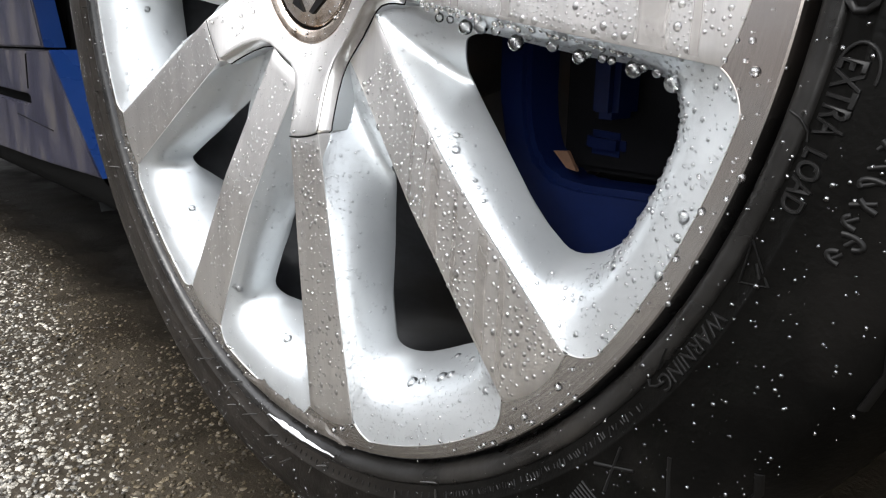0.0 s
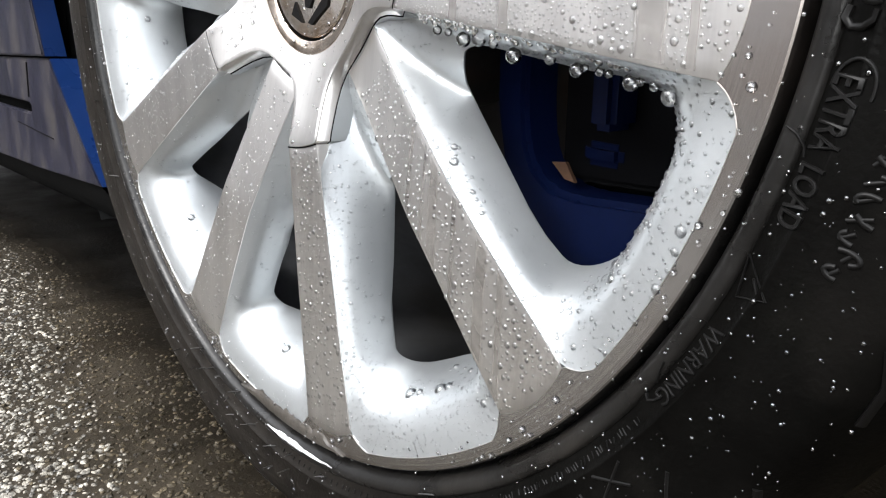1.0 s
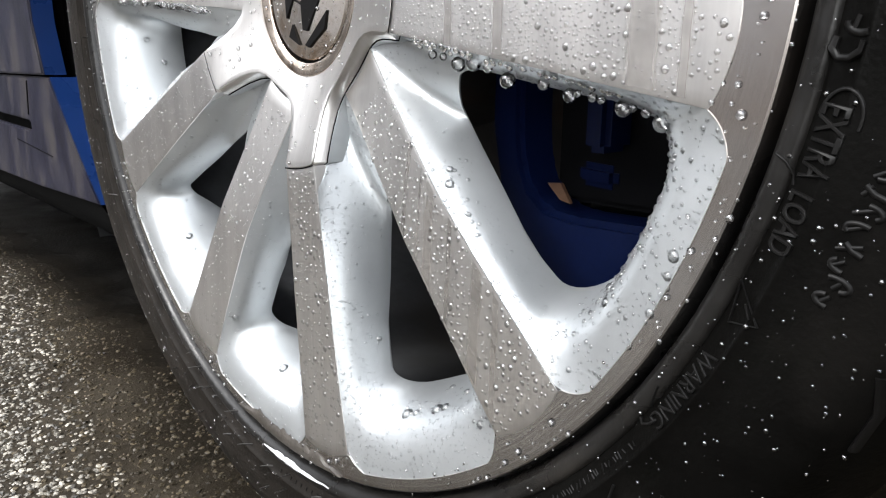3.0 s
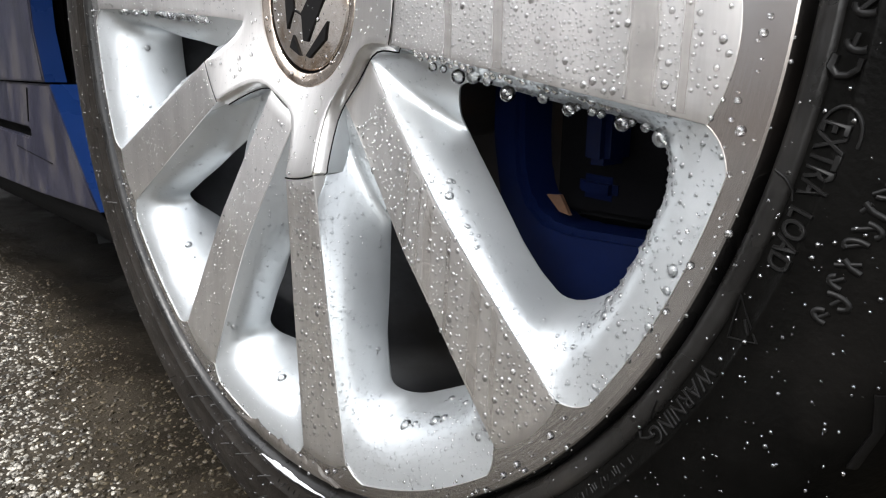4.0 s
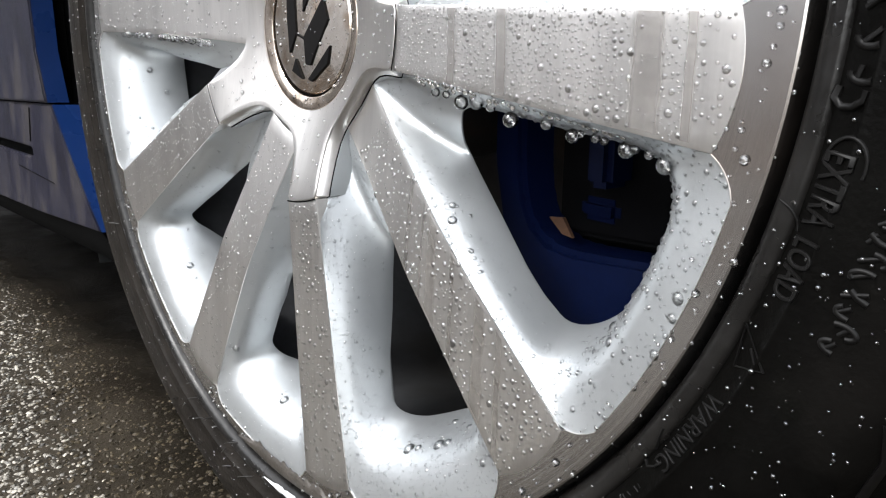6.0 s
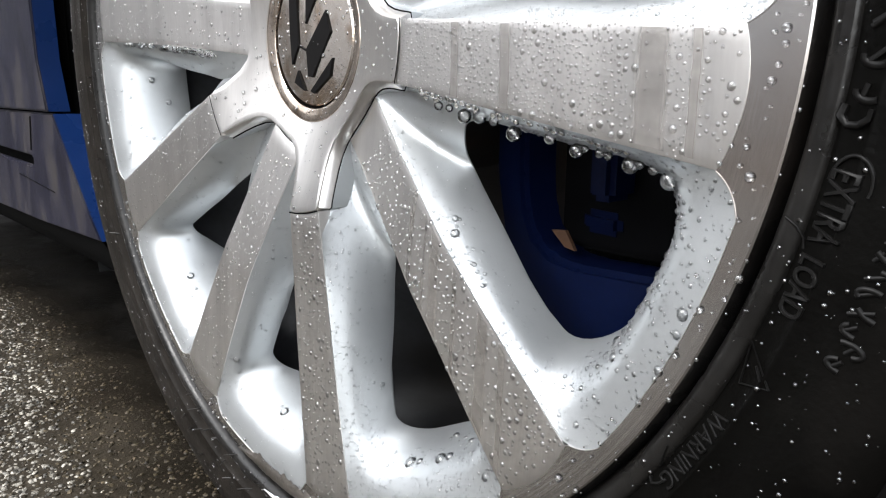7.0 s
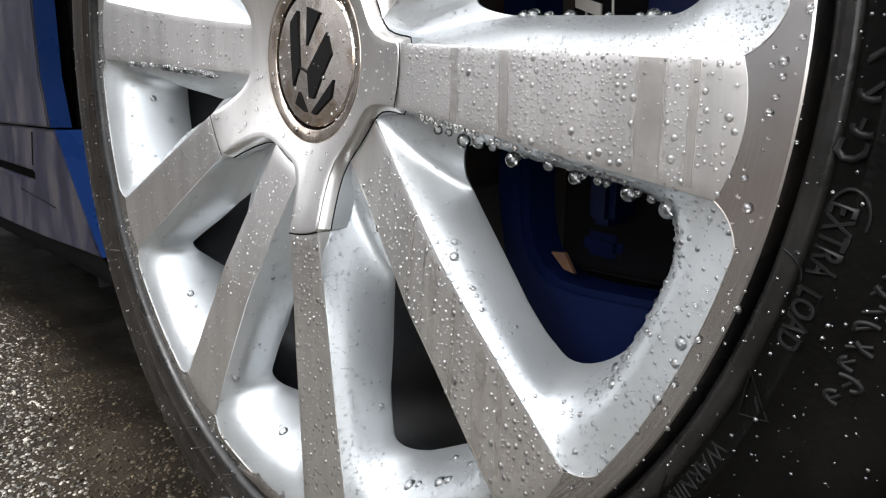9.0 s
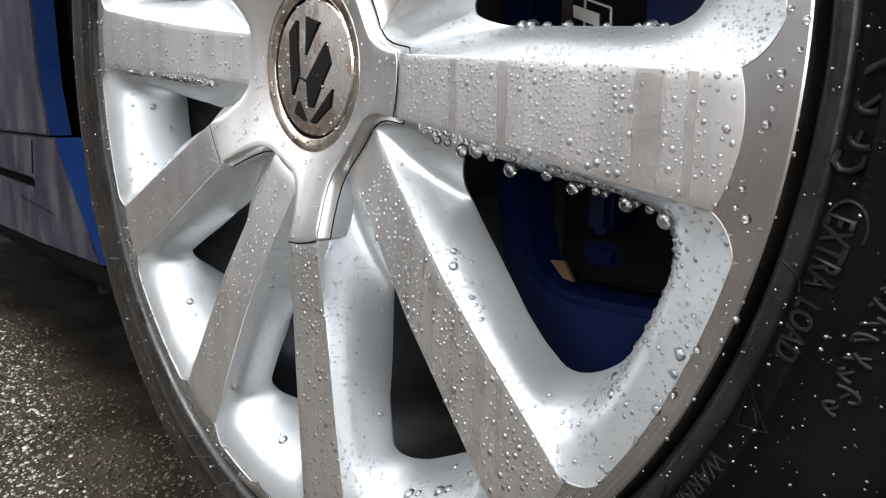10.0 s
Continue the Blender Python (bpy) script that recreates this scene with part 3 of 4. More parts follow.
def cover():
    """The five-armed hub cover over the bolts."""
    arms = [a for k, a in SPOKES if k == "A"]
    line = []
    for i, a in enumerate(arms):
        nxt = arms[(i + 1) % 5] - (360 if i == 4 else 0)
        span = a - nxt
        h = half_angle("A", 0.35)
        side = [(0, 0.352), (h * 0.5, 0.352), (h * 0.86, 0.351), (h * 0.98, 0.346), (h * 1.02, 0.335), (h * 1.12, 0.31), (h * 1.3, 0.280), (h * 1.62, 0.250), (h * 2.1, 0.229), (h * 2.8, 0.217), (36, 0.212)]
        for d, r in side:
            line.append((r, a - d * span / 72))
        for d, r in side[-2:0:-1]:
            line.append((r, nxt + d * span / 72))
    verts, faces = [], []
    hub_r = 0.170
    rings = []
    for t, drop in ((0.0, 0.0), (0.33, 0.0), (0.66, 0.0), (0.93, 0.0), (0.99, 0.0002), (1.0, 0.0006), (1.0, 0.0034)):
        rings.append([(hub_r + (r - hub_r) * t, a, face_w("A", hub_r + (r - hub_r) * t) + 0.0005 - drop) for r, a in line])
    inner = [(hub_r, a, face_w("A", hub_r) - 0.008) for r, a in line]
    rings.insert(0, inner)
    n = len(line)
    for rg in rings:
        verts += [place(*p) for p in rg]
    for g in range(len(rings) - 1):
        for k in range(n):
            j = (k + 1) % n
            faces.append((g * n + k, g * n + j, (g + 1) * n + j, (g + 1) * n + k))
    mesh_object("hub_cover", verts, faces, M_FACE, WHEEL, "five-armed grey hub cover over the bolts", smooth=40)
    # the open seam round the cover, and the painted casting that it sits in
    flat = [Vector((r * math.cos(radians(a)), r * math.sin(radians(a)))) for r, a in line]
    def outward(grow, taper):
        """The cover's outline pushed out sideways; its arm ends stay where they are."""
        out = []
        for k in range(n):
            d = flat[(k + 1) % n] - flat[k - 1]
            nor = Vector((-d.y, d.x)).normalized()
            side = Vector((-flat[k].y, flat[k].x)).normalized()
            end = min(1.0, abs(nor.dot(side)) * 1.15) if line[k][0] > 0.30 else 1.0
            slim = min(1.0, max(0.0, (line[k][0] - 0.255) / 0.075)) if taper else 0.0
            grow_here = grow - (grow - 0.0138) * slim * slim * (3 - 2 * slim) if taper and grow > 0.0138 else grow
            least = min(grow_here, 0.0018)
            q = flat[k] + nor * (least + (grow_here - least) * end)
            out.append((q.length, math.degrees(math.atan2(q.y, q.x))))
        return out
    def skirt(name, steps, mat, label, taper=False):
        v, f = [], []
        for grow, w in steps:
            v += [place(r, a, face_w("A", line[k][0]) + w) for k, (r, a) in enumerate(outward(grow, taper))]
        for g in range(len(steps) - 1):
            for k in range(n):
                j = (k + 1) % n
                f.append((g * n + k, g * n + j, (g + 1) * n + j, (g + 1) * n + k))
        mesh_object(name, v, f, mat, WHEEL, label, smooth=40)
    skirt("cover_flank", ((0.0, -0.0006), (0.0040, -0.0018), (0.0110, -0.0050), (0.0114, -0.0062)), M_FACE, "sloping flank of the cover")
    skirt("cover_seam", ((0.0112, -0.0056), (0.0116, -0.0059), (0.0138, -0.0059)), M_GAP, "dark seam round the cover")
    skirt("cover_seat", ((0.0138, -0.0059), (0.0144, -0.0061), (0.0210, -0.013), (0.030, -0.024)), M_SILVER, "silver painted seat of the cover", taper=True)
cover()
for kind, ang in SPOKES:
    if kind == "A":
        arm_seam(ang)
for index, x0, x1 in ((0, 0.1883, 0.1975), (0, 0.1356, 0.1399), (0, 0.1116, 0.1154), (0, 0.2046, 0.2074), (1, 0.1272, 0.1328), (1, 0.0982, 0.1038), (1, 0.0935, 0.0950), (1, 0.1392, 0.1423), (1, 0.083, 0.086), (1, 0.1125, 0.115)):
    drip_streak(index, x0, x1)

def backing():
    v, f = revolve([(0.01 * R, -0.028), (0.19 * R, -0.0300), (0.26 * R, -0.032), (0.30 * R, -0.05)], n=120)
    mesh_object("hub", v, f, M_SILVER, WHEEL, "silver painted hub under the cover")
backing()

def emblem():
    v, f = revolve([(0.171 * R, -0.0216), (0.1695 * R, -0.0190), (0.167 * R, -0.0184), (0.160 * R, -0.0184), (0.146 * R, -0.0192), (0.143 * R, -0.0198), (0.1425 * R, -0.0231)], n=96)
    mesh_object("cap_ring", v, f, M_RING, WHEEL, "chrome ring round the hub cap")
    v, f = revolve([(0.1435 * R, -0.0221), (0.1355 * R, -0.0223)], n=96)
    mesh_object("cap_groove", v, f, M_GAP, WHEEL)
    v, f = revolve([(0.1375 * R, -0.0241), (0.1370 * R, -0.0208), (0.134 * R, -0.0200), (0.117 * R, -0.0198), (0.06 * R, -0.0194), (0.0005, -0.0192)], n=96)
    mesh_object("cap_disc", v, f, M_CHROME, WHEEL, "chrome cap disc with dark cut-outs")
emblem()

TYRE = [(0.99, -0.020), (1.004, -0.012), (1.008, -0.0074), (1.012, -0.0036), (1.0165, -0.0006), (1.023, 0.0012), (1.031, 0.0020), (1.0375, 0.0022), (1.0415, 0.0018), (1.0445, 0.0008), (1.052, 0.0017), (1.073, 0.0032), (1.0745, 0.0038), (1.077, 0.0038), (1.079, 0.0035), (1.11, 0.0044), (1.145, 0.0042), (1.18, 0.0026),
        (1.205, 0.0000), (1.212, -0.0018), (1.235, -0.0070), (1.255, -0.0145), (1.268, -0.024), (1.276, -0.036), (1.282, -0.055), (1.285, -0.11), (1.282, -0.16), (1.268, -0.185), (1.15, -0.20), (0.98, -0.20)]

def tyre():
    prof = TYRE
    v, f = revolve([(r * R, w) for r, w in prof[1:10]], n=240)
    mesh_object("bead_ring", v, f, M_BEAD, WHEEL, "wet glossy bead ring of the tyre", smooth=60)
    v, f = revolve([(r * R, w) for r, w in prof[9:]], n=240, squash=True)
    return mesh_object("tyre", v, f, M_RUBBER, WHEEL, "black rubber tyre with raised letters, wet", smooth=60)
tyre()

# ---------- car body beside and over the wheel ----------
def arch_outline(cx, cz, rad, a0, a1, n):
    return [(cx + rad * math.cos(radians(a0 + (a1 - a0) * k / n)), cz + rad * math.sin(radians(a0 + (a1 - a0) * k / n))) for k in range(n + 1)]

def body():
    # side skin that bulges out over the wheel to the car's shoulder, with the arch cut out
    xs = [-1.6, -1.2, -0.8, -0.5, -0.465] + [0.455 * math.sin(radians(k)) for k in range(-88, 89, 8)] + [0.465, 0.6, 1.0, 1.6, 2.2, 3.0]
    zs = [0.16, 0.36, 0.45, 0.65, 0.80, 0.95, 1.10, 1.42]
    ys = [0.010, 0.012, -0.004, -0.035, -0.110, -0.105, 0.000, 0.30]
    n = 16
    v, f = [], []
    for x in xs:
        if abs(x) < 0.455:
            z0 = max(HUB + math.sqrt(0.455 ** 2 - x * x), 0.60 if x < 0 else 0.0)
        else:
            z0 = 0.60 if x < 0 else 0.16
        for k in range(n + 1):
            z = z0 + (1.42 - z0) * k / n
            y = float(np.interp(z, zs, ys))
            v.append((x, y, z))
        v.append((x, float(np.interp(z0, zs, ys)) + 0.03, z0 + 0.004))
    m = n + 2
    for i in range(len(xs) - 1):
        for k in range(n):
            f.append((i * m + k, i * m + k + 1, (i + 1) * m + k + 1, (i + 1) * m + k))
        f.append((i * m, (i + 1) * m, (i + 1) * m + n + 1, i * m + n + 1))
    mesh_object("side_panel", v, f, M_BLUE, car, "blue painted side panel")
    # the rest of the shell
    part("shell", rounded_box((3.9, 1.5, 1.1), (1.05, 1.30, 0.86), bevel=0.15, seg=3), M_BLUE, car)
    part("lower_shell", rounded_box((4.6, 1.5, 0.62), (0.7, 1.22, 0.53), bevel=0.12, seg=3), M_BLUE, car)
    part("underbody", rounded_box((3.5, 1.3, 0.05), (1.2, 0.95, 0.22), bevel=0.01), M_LINER, car)
    # wheel-arch liner
    v, f = [], []
    ring = arch_outline(0, HUB, 0.475, 205, -25, 40)
    for x, z in ring:
        v += [(x, 0.05, z), (x, 0.40, z)]
    for k in range(len(ring) - 1):
        f.append((2 * k, 2 * k + 1, 2 * k + 3, 2 * k + 2))
    mesh_object("arch_liner", v, f, M_LINER, car)
    part("arch_back", rounded_box((3.4, 0.01, 1.0), (0, 0.42, 0.56), bevel=0), M_LINER, car)
body()

def bumper():
    y = 0.02
    # upper piece with its clean return edge
    up = [(-1.6, 0.255), (-0.428, 0.2535), (-0.436, 0.275), (-0.445, 0.30), (-0.45, 0.44), (-0.445, 0.615), (-1.6, 0.615)]
    part("bumper_upper", prism([(x, 0, z) for x, z in up], (0, 0.006, 0), (0, y - 0.004, -0.007), bevel=0.0015), M_BLUE_DIRTY, car, "grimy blue bumper piece")
    ret = [(x, z - 0.007) for x, z in [(-0.428, 0.2535), (-0.436, 0.275), (-0.445, 0.30), (-0.45, 0.44), (-0.445, 0.615)]]
    v, f = [], []
    for x, z in ret:
        v += [(x + 0.001, y - 0.002, z), (x + 0.0015, y + 0.016, z), (x - 0.004, y + 0.016, z)]
    for k in range(len(ret) - 1):
        for c in range(2):
            f.append((3 * k + c, 3 * k + c + 1, 3 * k + 4 + c, 3 * k + 3 + c))
    mesh_object("return_edge", v, f, M_BLUE, car, "clean blue return edge")
    # lower piece with a slot
    low = [(-1.6, 0.2525), (-0.4265, 0.2515), (-0.40, 0.222), (-0.375, 0.195), (-0.35, 0.17), (-0.325, 0.148), (-0.5, 0.143), (-1.6, 0.135), (-1.6, 0.2205), (-0.51, 0.1982), (-0.503, 0.2015), (-0.503, 0.2055), (-0.51, 0.2085), (-1.6, 0.2310)]
    part("bumper_lower", prism([(x, 0, z) for x, z in low], (0, 0.006, 0), (0, y, -0.007), bevel=0.0015), M_BLUE_DIRTY, car, "grimy blue lower bumper piece")
    ret = [(x, z - 0.007) for x, z in [(-0.4265, 0.2515), (-0.40, 0.222), (-0.375, 0.195), (-0.35, 0.17), (-0.325, 0.148)]]
    v, f = [], []
    for x, z in ret:
        v += [(x, y + 0.001, z), (x + 0.0025, y + 0.031, z), (x - 0.006, y + 0.031, z)]
    for k in range(len(ret) - 1):
        for c in range(2):
            f.append((3 * k + c, 3 * k + c + 1, 3 * k + 4 + c, 3 * k + 3 + c))
    mesh_object("return_edge", v, f, M_BLUE, car, "clean blue return edge")
    for x0, z0, x1, z1, t in ((-0.497, 0.2475, -0.505, 0.214, 0.0008), (-0.56, 0.186, -0.44, 0.178, 0.0007)):
        d = Vector((x1 - x0, 0, z1 - z0))
        bm = rounded_box((d.length, 0.002, t), ((x0 + x1) / 2, y - 0.0002, (z0 + z1) / 2 - 0.007), (0, -math.degrees(math.atan2(d.z, d.x)), 0), bevel=0.0004, seg=1)
        part("panel_seam", bm, M_GAP, car)
    part("bumper_core", rounded_box((1.2, 0.012, 0.32), (-1.065, y + 0.026, 0.30), bevel=0.002), M_GAP, car)
    # dark valance that curls under the bumper, added to keep light off the ground
    sect = [(0.024, 0.140), (0.034, 0.122), (0.046, 0.104), (0.062, 0.091), (0.085, 0.084), (0.20, 0.082), (1.5, 0.082)]
    v, f = [], []
    for x in (-1.62, -1.5, -1.2, -0.8, -0.5, -0.40, -0.335):
        for yy, zz in sect:
            v += [(x, yy, zz), (x, yy + 0.004, zz + 0.006)]
    m = 2 * len(sect)
    for i in range(6):
        for k in range(len(sect) - 1):
            f += [(i * m + 2 * k, i * m + 2 * k + 2, (i + 1) * m + 2 * k + 2, (i + 1) * m + 2 * k), (i * m + 2 * k + 1, (i + 1) * m + 2 * k + 1, (i + 1) * m + 2 * k + 3, i * m + 2 * k + 3)]
    mesh_object("added_valance", v, f, M_GAP, car, "dark plastic valance added under the bumper to block light")
bumper()

def brake():
    v, f = revolve([(0.06, -0.125), (0.135, -0.125), (0.135, -0.14), (0.06, -0.14)], n=72)
    mesh_object("brake_disc", v, f, M_IRON, car)
    v, f = revolve([(0.0005, -0.06), (0.06, -0.06), (0.065, -0.07), (0.07, -0.14)], n=48)
    mesh_object("axle_hub", v, f, M_IRON, car)
    y = 0.065
    def plate(pts, depth, at_y, name, mat, label="", bevel=0.003):
        return part(name, prism([(x, 0, HUB + vv) for x, vv in pts], (0, depth, 0), (0, at_y, 0), bevel=bevel), mat, CAL, label)
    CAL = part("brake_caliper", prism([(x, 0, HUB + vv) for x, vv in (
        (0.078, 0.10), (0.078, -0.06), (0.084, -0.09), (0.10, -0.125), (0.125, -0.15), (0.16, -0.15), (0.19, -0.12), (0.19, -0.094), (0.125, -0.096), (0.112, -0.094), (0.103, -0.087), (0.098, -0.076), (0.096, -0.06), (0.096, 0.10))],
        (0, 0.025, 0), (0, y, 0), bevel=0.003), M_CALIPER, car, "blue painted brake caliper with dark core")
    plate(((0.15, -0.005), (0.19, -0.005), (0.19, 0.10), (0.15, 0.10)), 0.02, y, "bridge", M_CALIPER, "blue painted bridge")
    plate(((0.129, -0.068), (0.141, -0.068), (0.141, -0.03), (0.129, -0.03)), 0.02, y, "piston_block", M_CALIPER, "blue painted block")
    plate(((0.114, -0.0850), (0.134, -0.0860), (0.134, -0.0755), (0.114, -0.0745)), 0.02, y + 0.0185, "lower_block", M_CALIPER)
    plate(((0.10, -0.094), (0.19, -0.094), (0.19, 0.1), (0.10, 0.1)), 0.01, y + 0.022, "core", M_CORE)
    plate(((0.1076, -0.0838), (0.1150, -0.0832), (0.1205, -0.0915), (0.1150, -0.0905)), 0.002, y + 0.006, "bracket", M_RUST, "rusty orange bracket", bevel=0)
brake()

# ---------- cap emblem, tag, raised tyre marks ----------
def emblem_cuts():
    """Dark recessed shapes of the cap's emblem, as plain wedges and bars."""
    y = 0.0187
    k = 0.124 * R
    shapes = [((-0.62, 0.62), (-0.40, 0.80), (-0.36, -0.10), (-0.58, -0.42), (-0.62, 0.1)),
              ((-0.10, 0.84), (0.26, 0.72), (-0.14, 0.22)),
              ((0.44, 0.40), (0.56, 0.06), (0.02, -0.64), (-0.10, -0.62), (-0.14, -0.18)),
              ((-0.40, -0.52), (-0.22, -0.98 + 0.12), (-0.52, -0.72)),
              ((0.60, -0.34), (0.52, -0.62), (0.06, -0.90), (-0.04, -0.86))]
    for s in shapes:
        v = []
        for a, b in s:
            v.append((a * k, 0, b * k))
        part("emblem_cut", prism([(x, 0, HUB + z) for x, _y, z in v], (0, 0.002, 0), (0, y, 0)), M_BLACK, WHEEL)
    a, b = Vector((-0.36 * k, 0, -0.10 * k)), Vector((-0.13 * k, 0, -0.19 * k))
    part("emblem_cut", prism([(a.x, 0, HUB + a.z), (b.x, 0, HUB + b.z), (b.x, 0, HUB + b.z - 0.0010), (a.x, 0, HUB + a.z - 0.0010)], (0, 0.002, 0), (0, y, 0)), M_BLACK, WHEEL)
emblem_cuts()

def tag():
    y = 0.063
    t = part("steel_tag", prism([(x, 0, HUB + v) for x, v in ((0.1201, 0.0224), (0.1324, 0.0180), (0.1326, 0.0130), (0.1204, 0.0178))], (0, 0.001, 0), (0, y, 0)), M_TAG, car, "pale steel tag on the brake")
    for x0, v0, x1, v1 in ((0.1246, 0.0300, 0.1249, 0.012), (0.1368, 0.0198, 0.1373, 0.010), (0.1246, 0.0245, 0.1370, 0.0198)):
        n = Vector((v1 - v0, 0, x0 - x1)).normalized() * 0.0004
        o = [(x0 + n.x, 0, HUB + v0 + n.z), (x1 + n.x, 0, HUB + v1 + n.z), (x1 - n.x, 0, HUB + v1 - n.z), (x0 - n.x, 0, HUB + v0 - n.z)]
        part("tag_line", prism(o, (0, 0.0006, 0), (0, y + 0.0012, 0)), M_TAG, t)
tag()

def tyre_w(r):
    return float(np.interp(r, [p[0] for p in TYRE[1:22]], [p[1] for p in TYRE[1:22]]))

def on_tyre(r, deg, up):
    return place(r, deg, tyre_w(r) + up)

def raised_text(words, r_in, r_out, a0, a1, up=0.0007, thin=0.0):
    """Letters that stand on the sidewall, tops outward, read clockwise from a0 to a1 degrees."""
    cu = bpy.data.curves.new("letters", "FONT")
    cu.body, cu.size, cu.extrude, cu.bevel_depth, cu.bevel_resolution, cu.offset = words, 1.0, 0.02, 0.03, 1, thin
    ob = bpy.data.objects.new("letters", cu)
    me = ob.to_mesh()
    co = [v.co.copy() for v in me.vertices]
    faces = [list(p.vertices) for p in me.polygons]
    ob.to_mesh_clear()
    bpy.data.objects.remove(ob)
    x0, x1 = min(c.x for c in co), max(c.x for c in co)
    y0, y1 = min(c.y for c in co), max(c.y for c in co)
    high = max(c.z for c in co)
    verts = []
    for c in co:
        f, g = (c.x - x0) / (x1 - x0), (c.y - y0) / (y1 - y0)
        verts.append(on_tyre(r_in + (r_out - r_in) * g, a0 + (a1 - a0) * f, up * c.z / high if c.z > 0 else -0.0006))
    return mesh_object("lettering", verts, faces, M_LETTER, WHEEL, "raised rubber lettering", smooth=50)

def raised_strip(pts, width, up=0.0007, closed=False, name="sidewall_mark"):
    """A raised rounded line through points (r, deg)."""
    n = len(pts)
    verts, faces = [], []
    flat = [Vector((r * math.cos(radians(a)), r * math.sin(radians(a)))) for r, a in pts]
    for i in range(n):
        p, q = flat[max(0, i - 1) if not closed else i - 1], flat[min(n - 1, i + 1) if not closed else (i + 1) % n]
        d = (q - p).normalized()
        s = Vector((-d.y, d.x)) * (width / R / 2)
        for k, h in ((-1, -0.0004), (-0.6, up * 0.8), (0, up), (0.6, up * 0.8), (1, -0.0004)):
            c = flat[i] + s * k
            rr, aa = c.length, math.degrees(math.atan2(c.y, c.x))
            verts.append(on_tyre(rr, aa, h))
    m = 5
    for i in range(n - (0 if closed else 1)):
        j = (i + 1) % n
        for k in range(m - 1):
            faces.append((i * m + k, i * m + k + 1, j * m + k + 1, j * m + k))
    if not closed:
        faces += [[0, 1, 2, 3, 4], [(n - 1) * m + k for k in (4, 3, 2, 1, 0)]]
    return mesh_object(name, verts, faces, M_LETTER, WHEEL, "", smooth=60)

raised_text("WARNING", 1.049, 1.071, -25.9, -33.0, up=0.0006, thin=-0.02)
raised_text("EXTRA", 1.050, 1.082, -9.7, -13.9, up=0.0007)
raised_text("LOAD", 1.050, 1.078, -14.6, -18.3, up=0.0007)
raised_strip([(1.044, -20.9), (1.086, -22.6), (1.056, -23.5)], 0.0010, closed=True)
raised_strip([(1.062, -21.9), (1.074, -22.5)], 0.0010)
# the curved bracket round the load marking and the loop on the bead
raised_strip([(1.071 - 0.021 * math.cos(radians(k * 12)), -10.4 + 1.55 * math.sin(radians(k * 12))) for k in range(17)], 0.0012)
raised_strip([(1.043, -33.6), (1.05, -33.9), (1.056, -33.4), (1.058, -32.9)], 0.0009)
raised_strip([(1.034, -30.6), (1.039, -31.6), (1.043, -32.4)], 0.0008)
raised_strip([(1.022, -13.1), (1.036, -13.3), (1.046, -13.9), (1.05, -14.4)], 0.0010)
# unreadable words: thick rounded bars
mark = random.Random(5)
def bar_glyph(r0, r1, a, wide, thick):
    """One unreadable character: a few soft rounded bars in its box."""
    mid, tall = (r0 + r1) / 2, (r1 - r0) / 2
    if mark.random() < 0.6:
        turn = mark.uniform(0, 360)
        raised_strip([(mid + tall * 0.85 * math.cos(radians(turn + 20 * k)), a + wide * 0.5 * math.sin(radians(turn + 20 * k))) for k in range(mark.randint(7, 12))], thick * 1.2, up=0.0006)
    else:
        bend = mark.uniform(-0.5, 0.5) * wide
        raised_strip([(r0 + mark.uniform(0, 0.008), a - bend), (mid, a + bend * 0.4), (r1 - mark.uniform(0, 0.008), a + bend)], thick * 1.3, up=0.0006)
    raised_strip([(mid - tall * mark.uniform(0.1, 0.9), a - wide * 0.4), (mid + tall * mark.uniform(-0.3, 0.6), a + wide * 0.45)], thick, up=0.0005)
for k in range(3):
    bar_glyph(1.050, 1.082, -2.2 - 1.75 * k, 0.9, 0.0018)
raised_strip([(1.046, -6.4), (1.044, -7.0), (1.051, -7.45), (1.062, -7.4), (1.071, -7.0), (1.072, -6.5)], 0.0022, up=0.0010)
for k in range(8):
    bar_glyph(1.108 + 0.001 * k, 1.140 + 0.001 * k, -12.3 - 0.98 * k, 0.65, 0.0014)
rng = random.Random(11)
a = -35.5
while a > -62:
    step = rng.uniform(0.28, 0.5)
    if rng.random() > 0.14:
        raised_strip([(1.0545 + rng.uniform(0, 0.003), a), (1.0655 - rng.uniform(0, 0.004), a - rng.uniform(-0.2, 0.2))], rng.uniform(0.0004, 0.0007), up=rng.uniform(0.00025, 0.0005))
    a -= step
for k in range(26):
    a = -63 - k * 1.15
    raised_strip([(1.056, a), (1.064, a - 0.1)], 0.0006, up=0.0005)
# moulded block pattern low on the sidewall
for k in range(14):
    raised_strip([(1.095 + 0.002 * k, -44.0 - 0.36 * k), (1.125, -43.6 - 0.36 * k)], 0.0006)
raised_strip([(1.085, -39.0), (1.12, -42.5)], 0.0012)
raised_strip([(1.083, -42.0), (1.118, -39.2)], 0.0012)
raised_strip([(1.13, -36.0), (1.17, -38.5)], 0.0016)
raised_strip([(1.205, -21.5), (1.222, -23.5), (1.226, -26.0)], 0.0026, up=0.0012)
raised_strip([(1.205, -32.5), (1.222, -34.0), (1.226, -36.5)], 0.0026, up=0.0012)

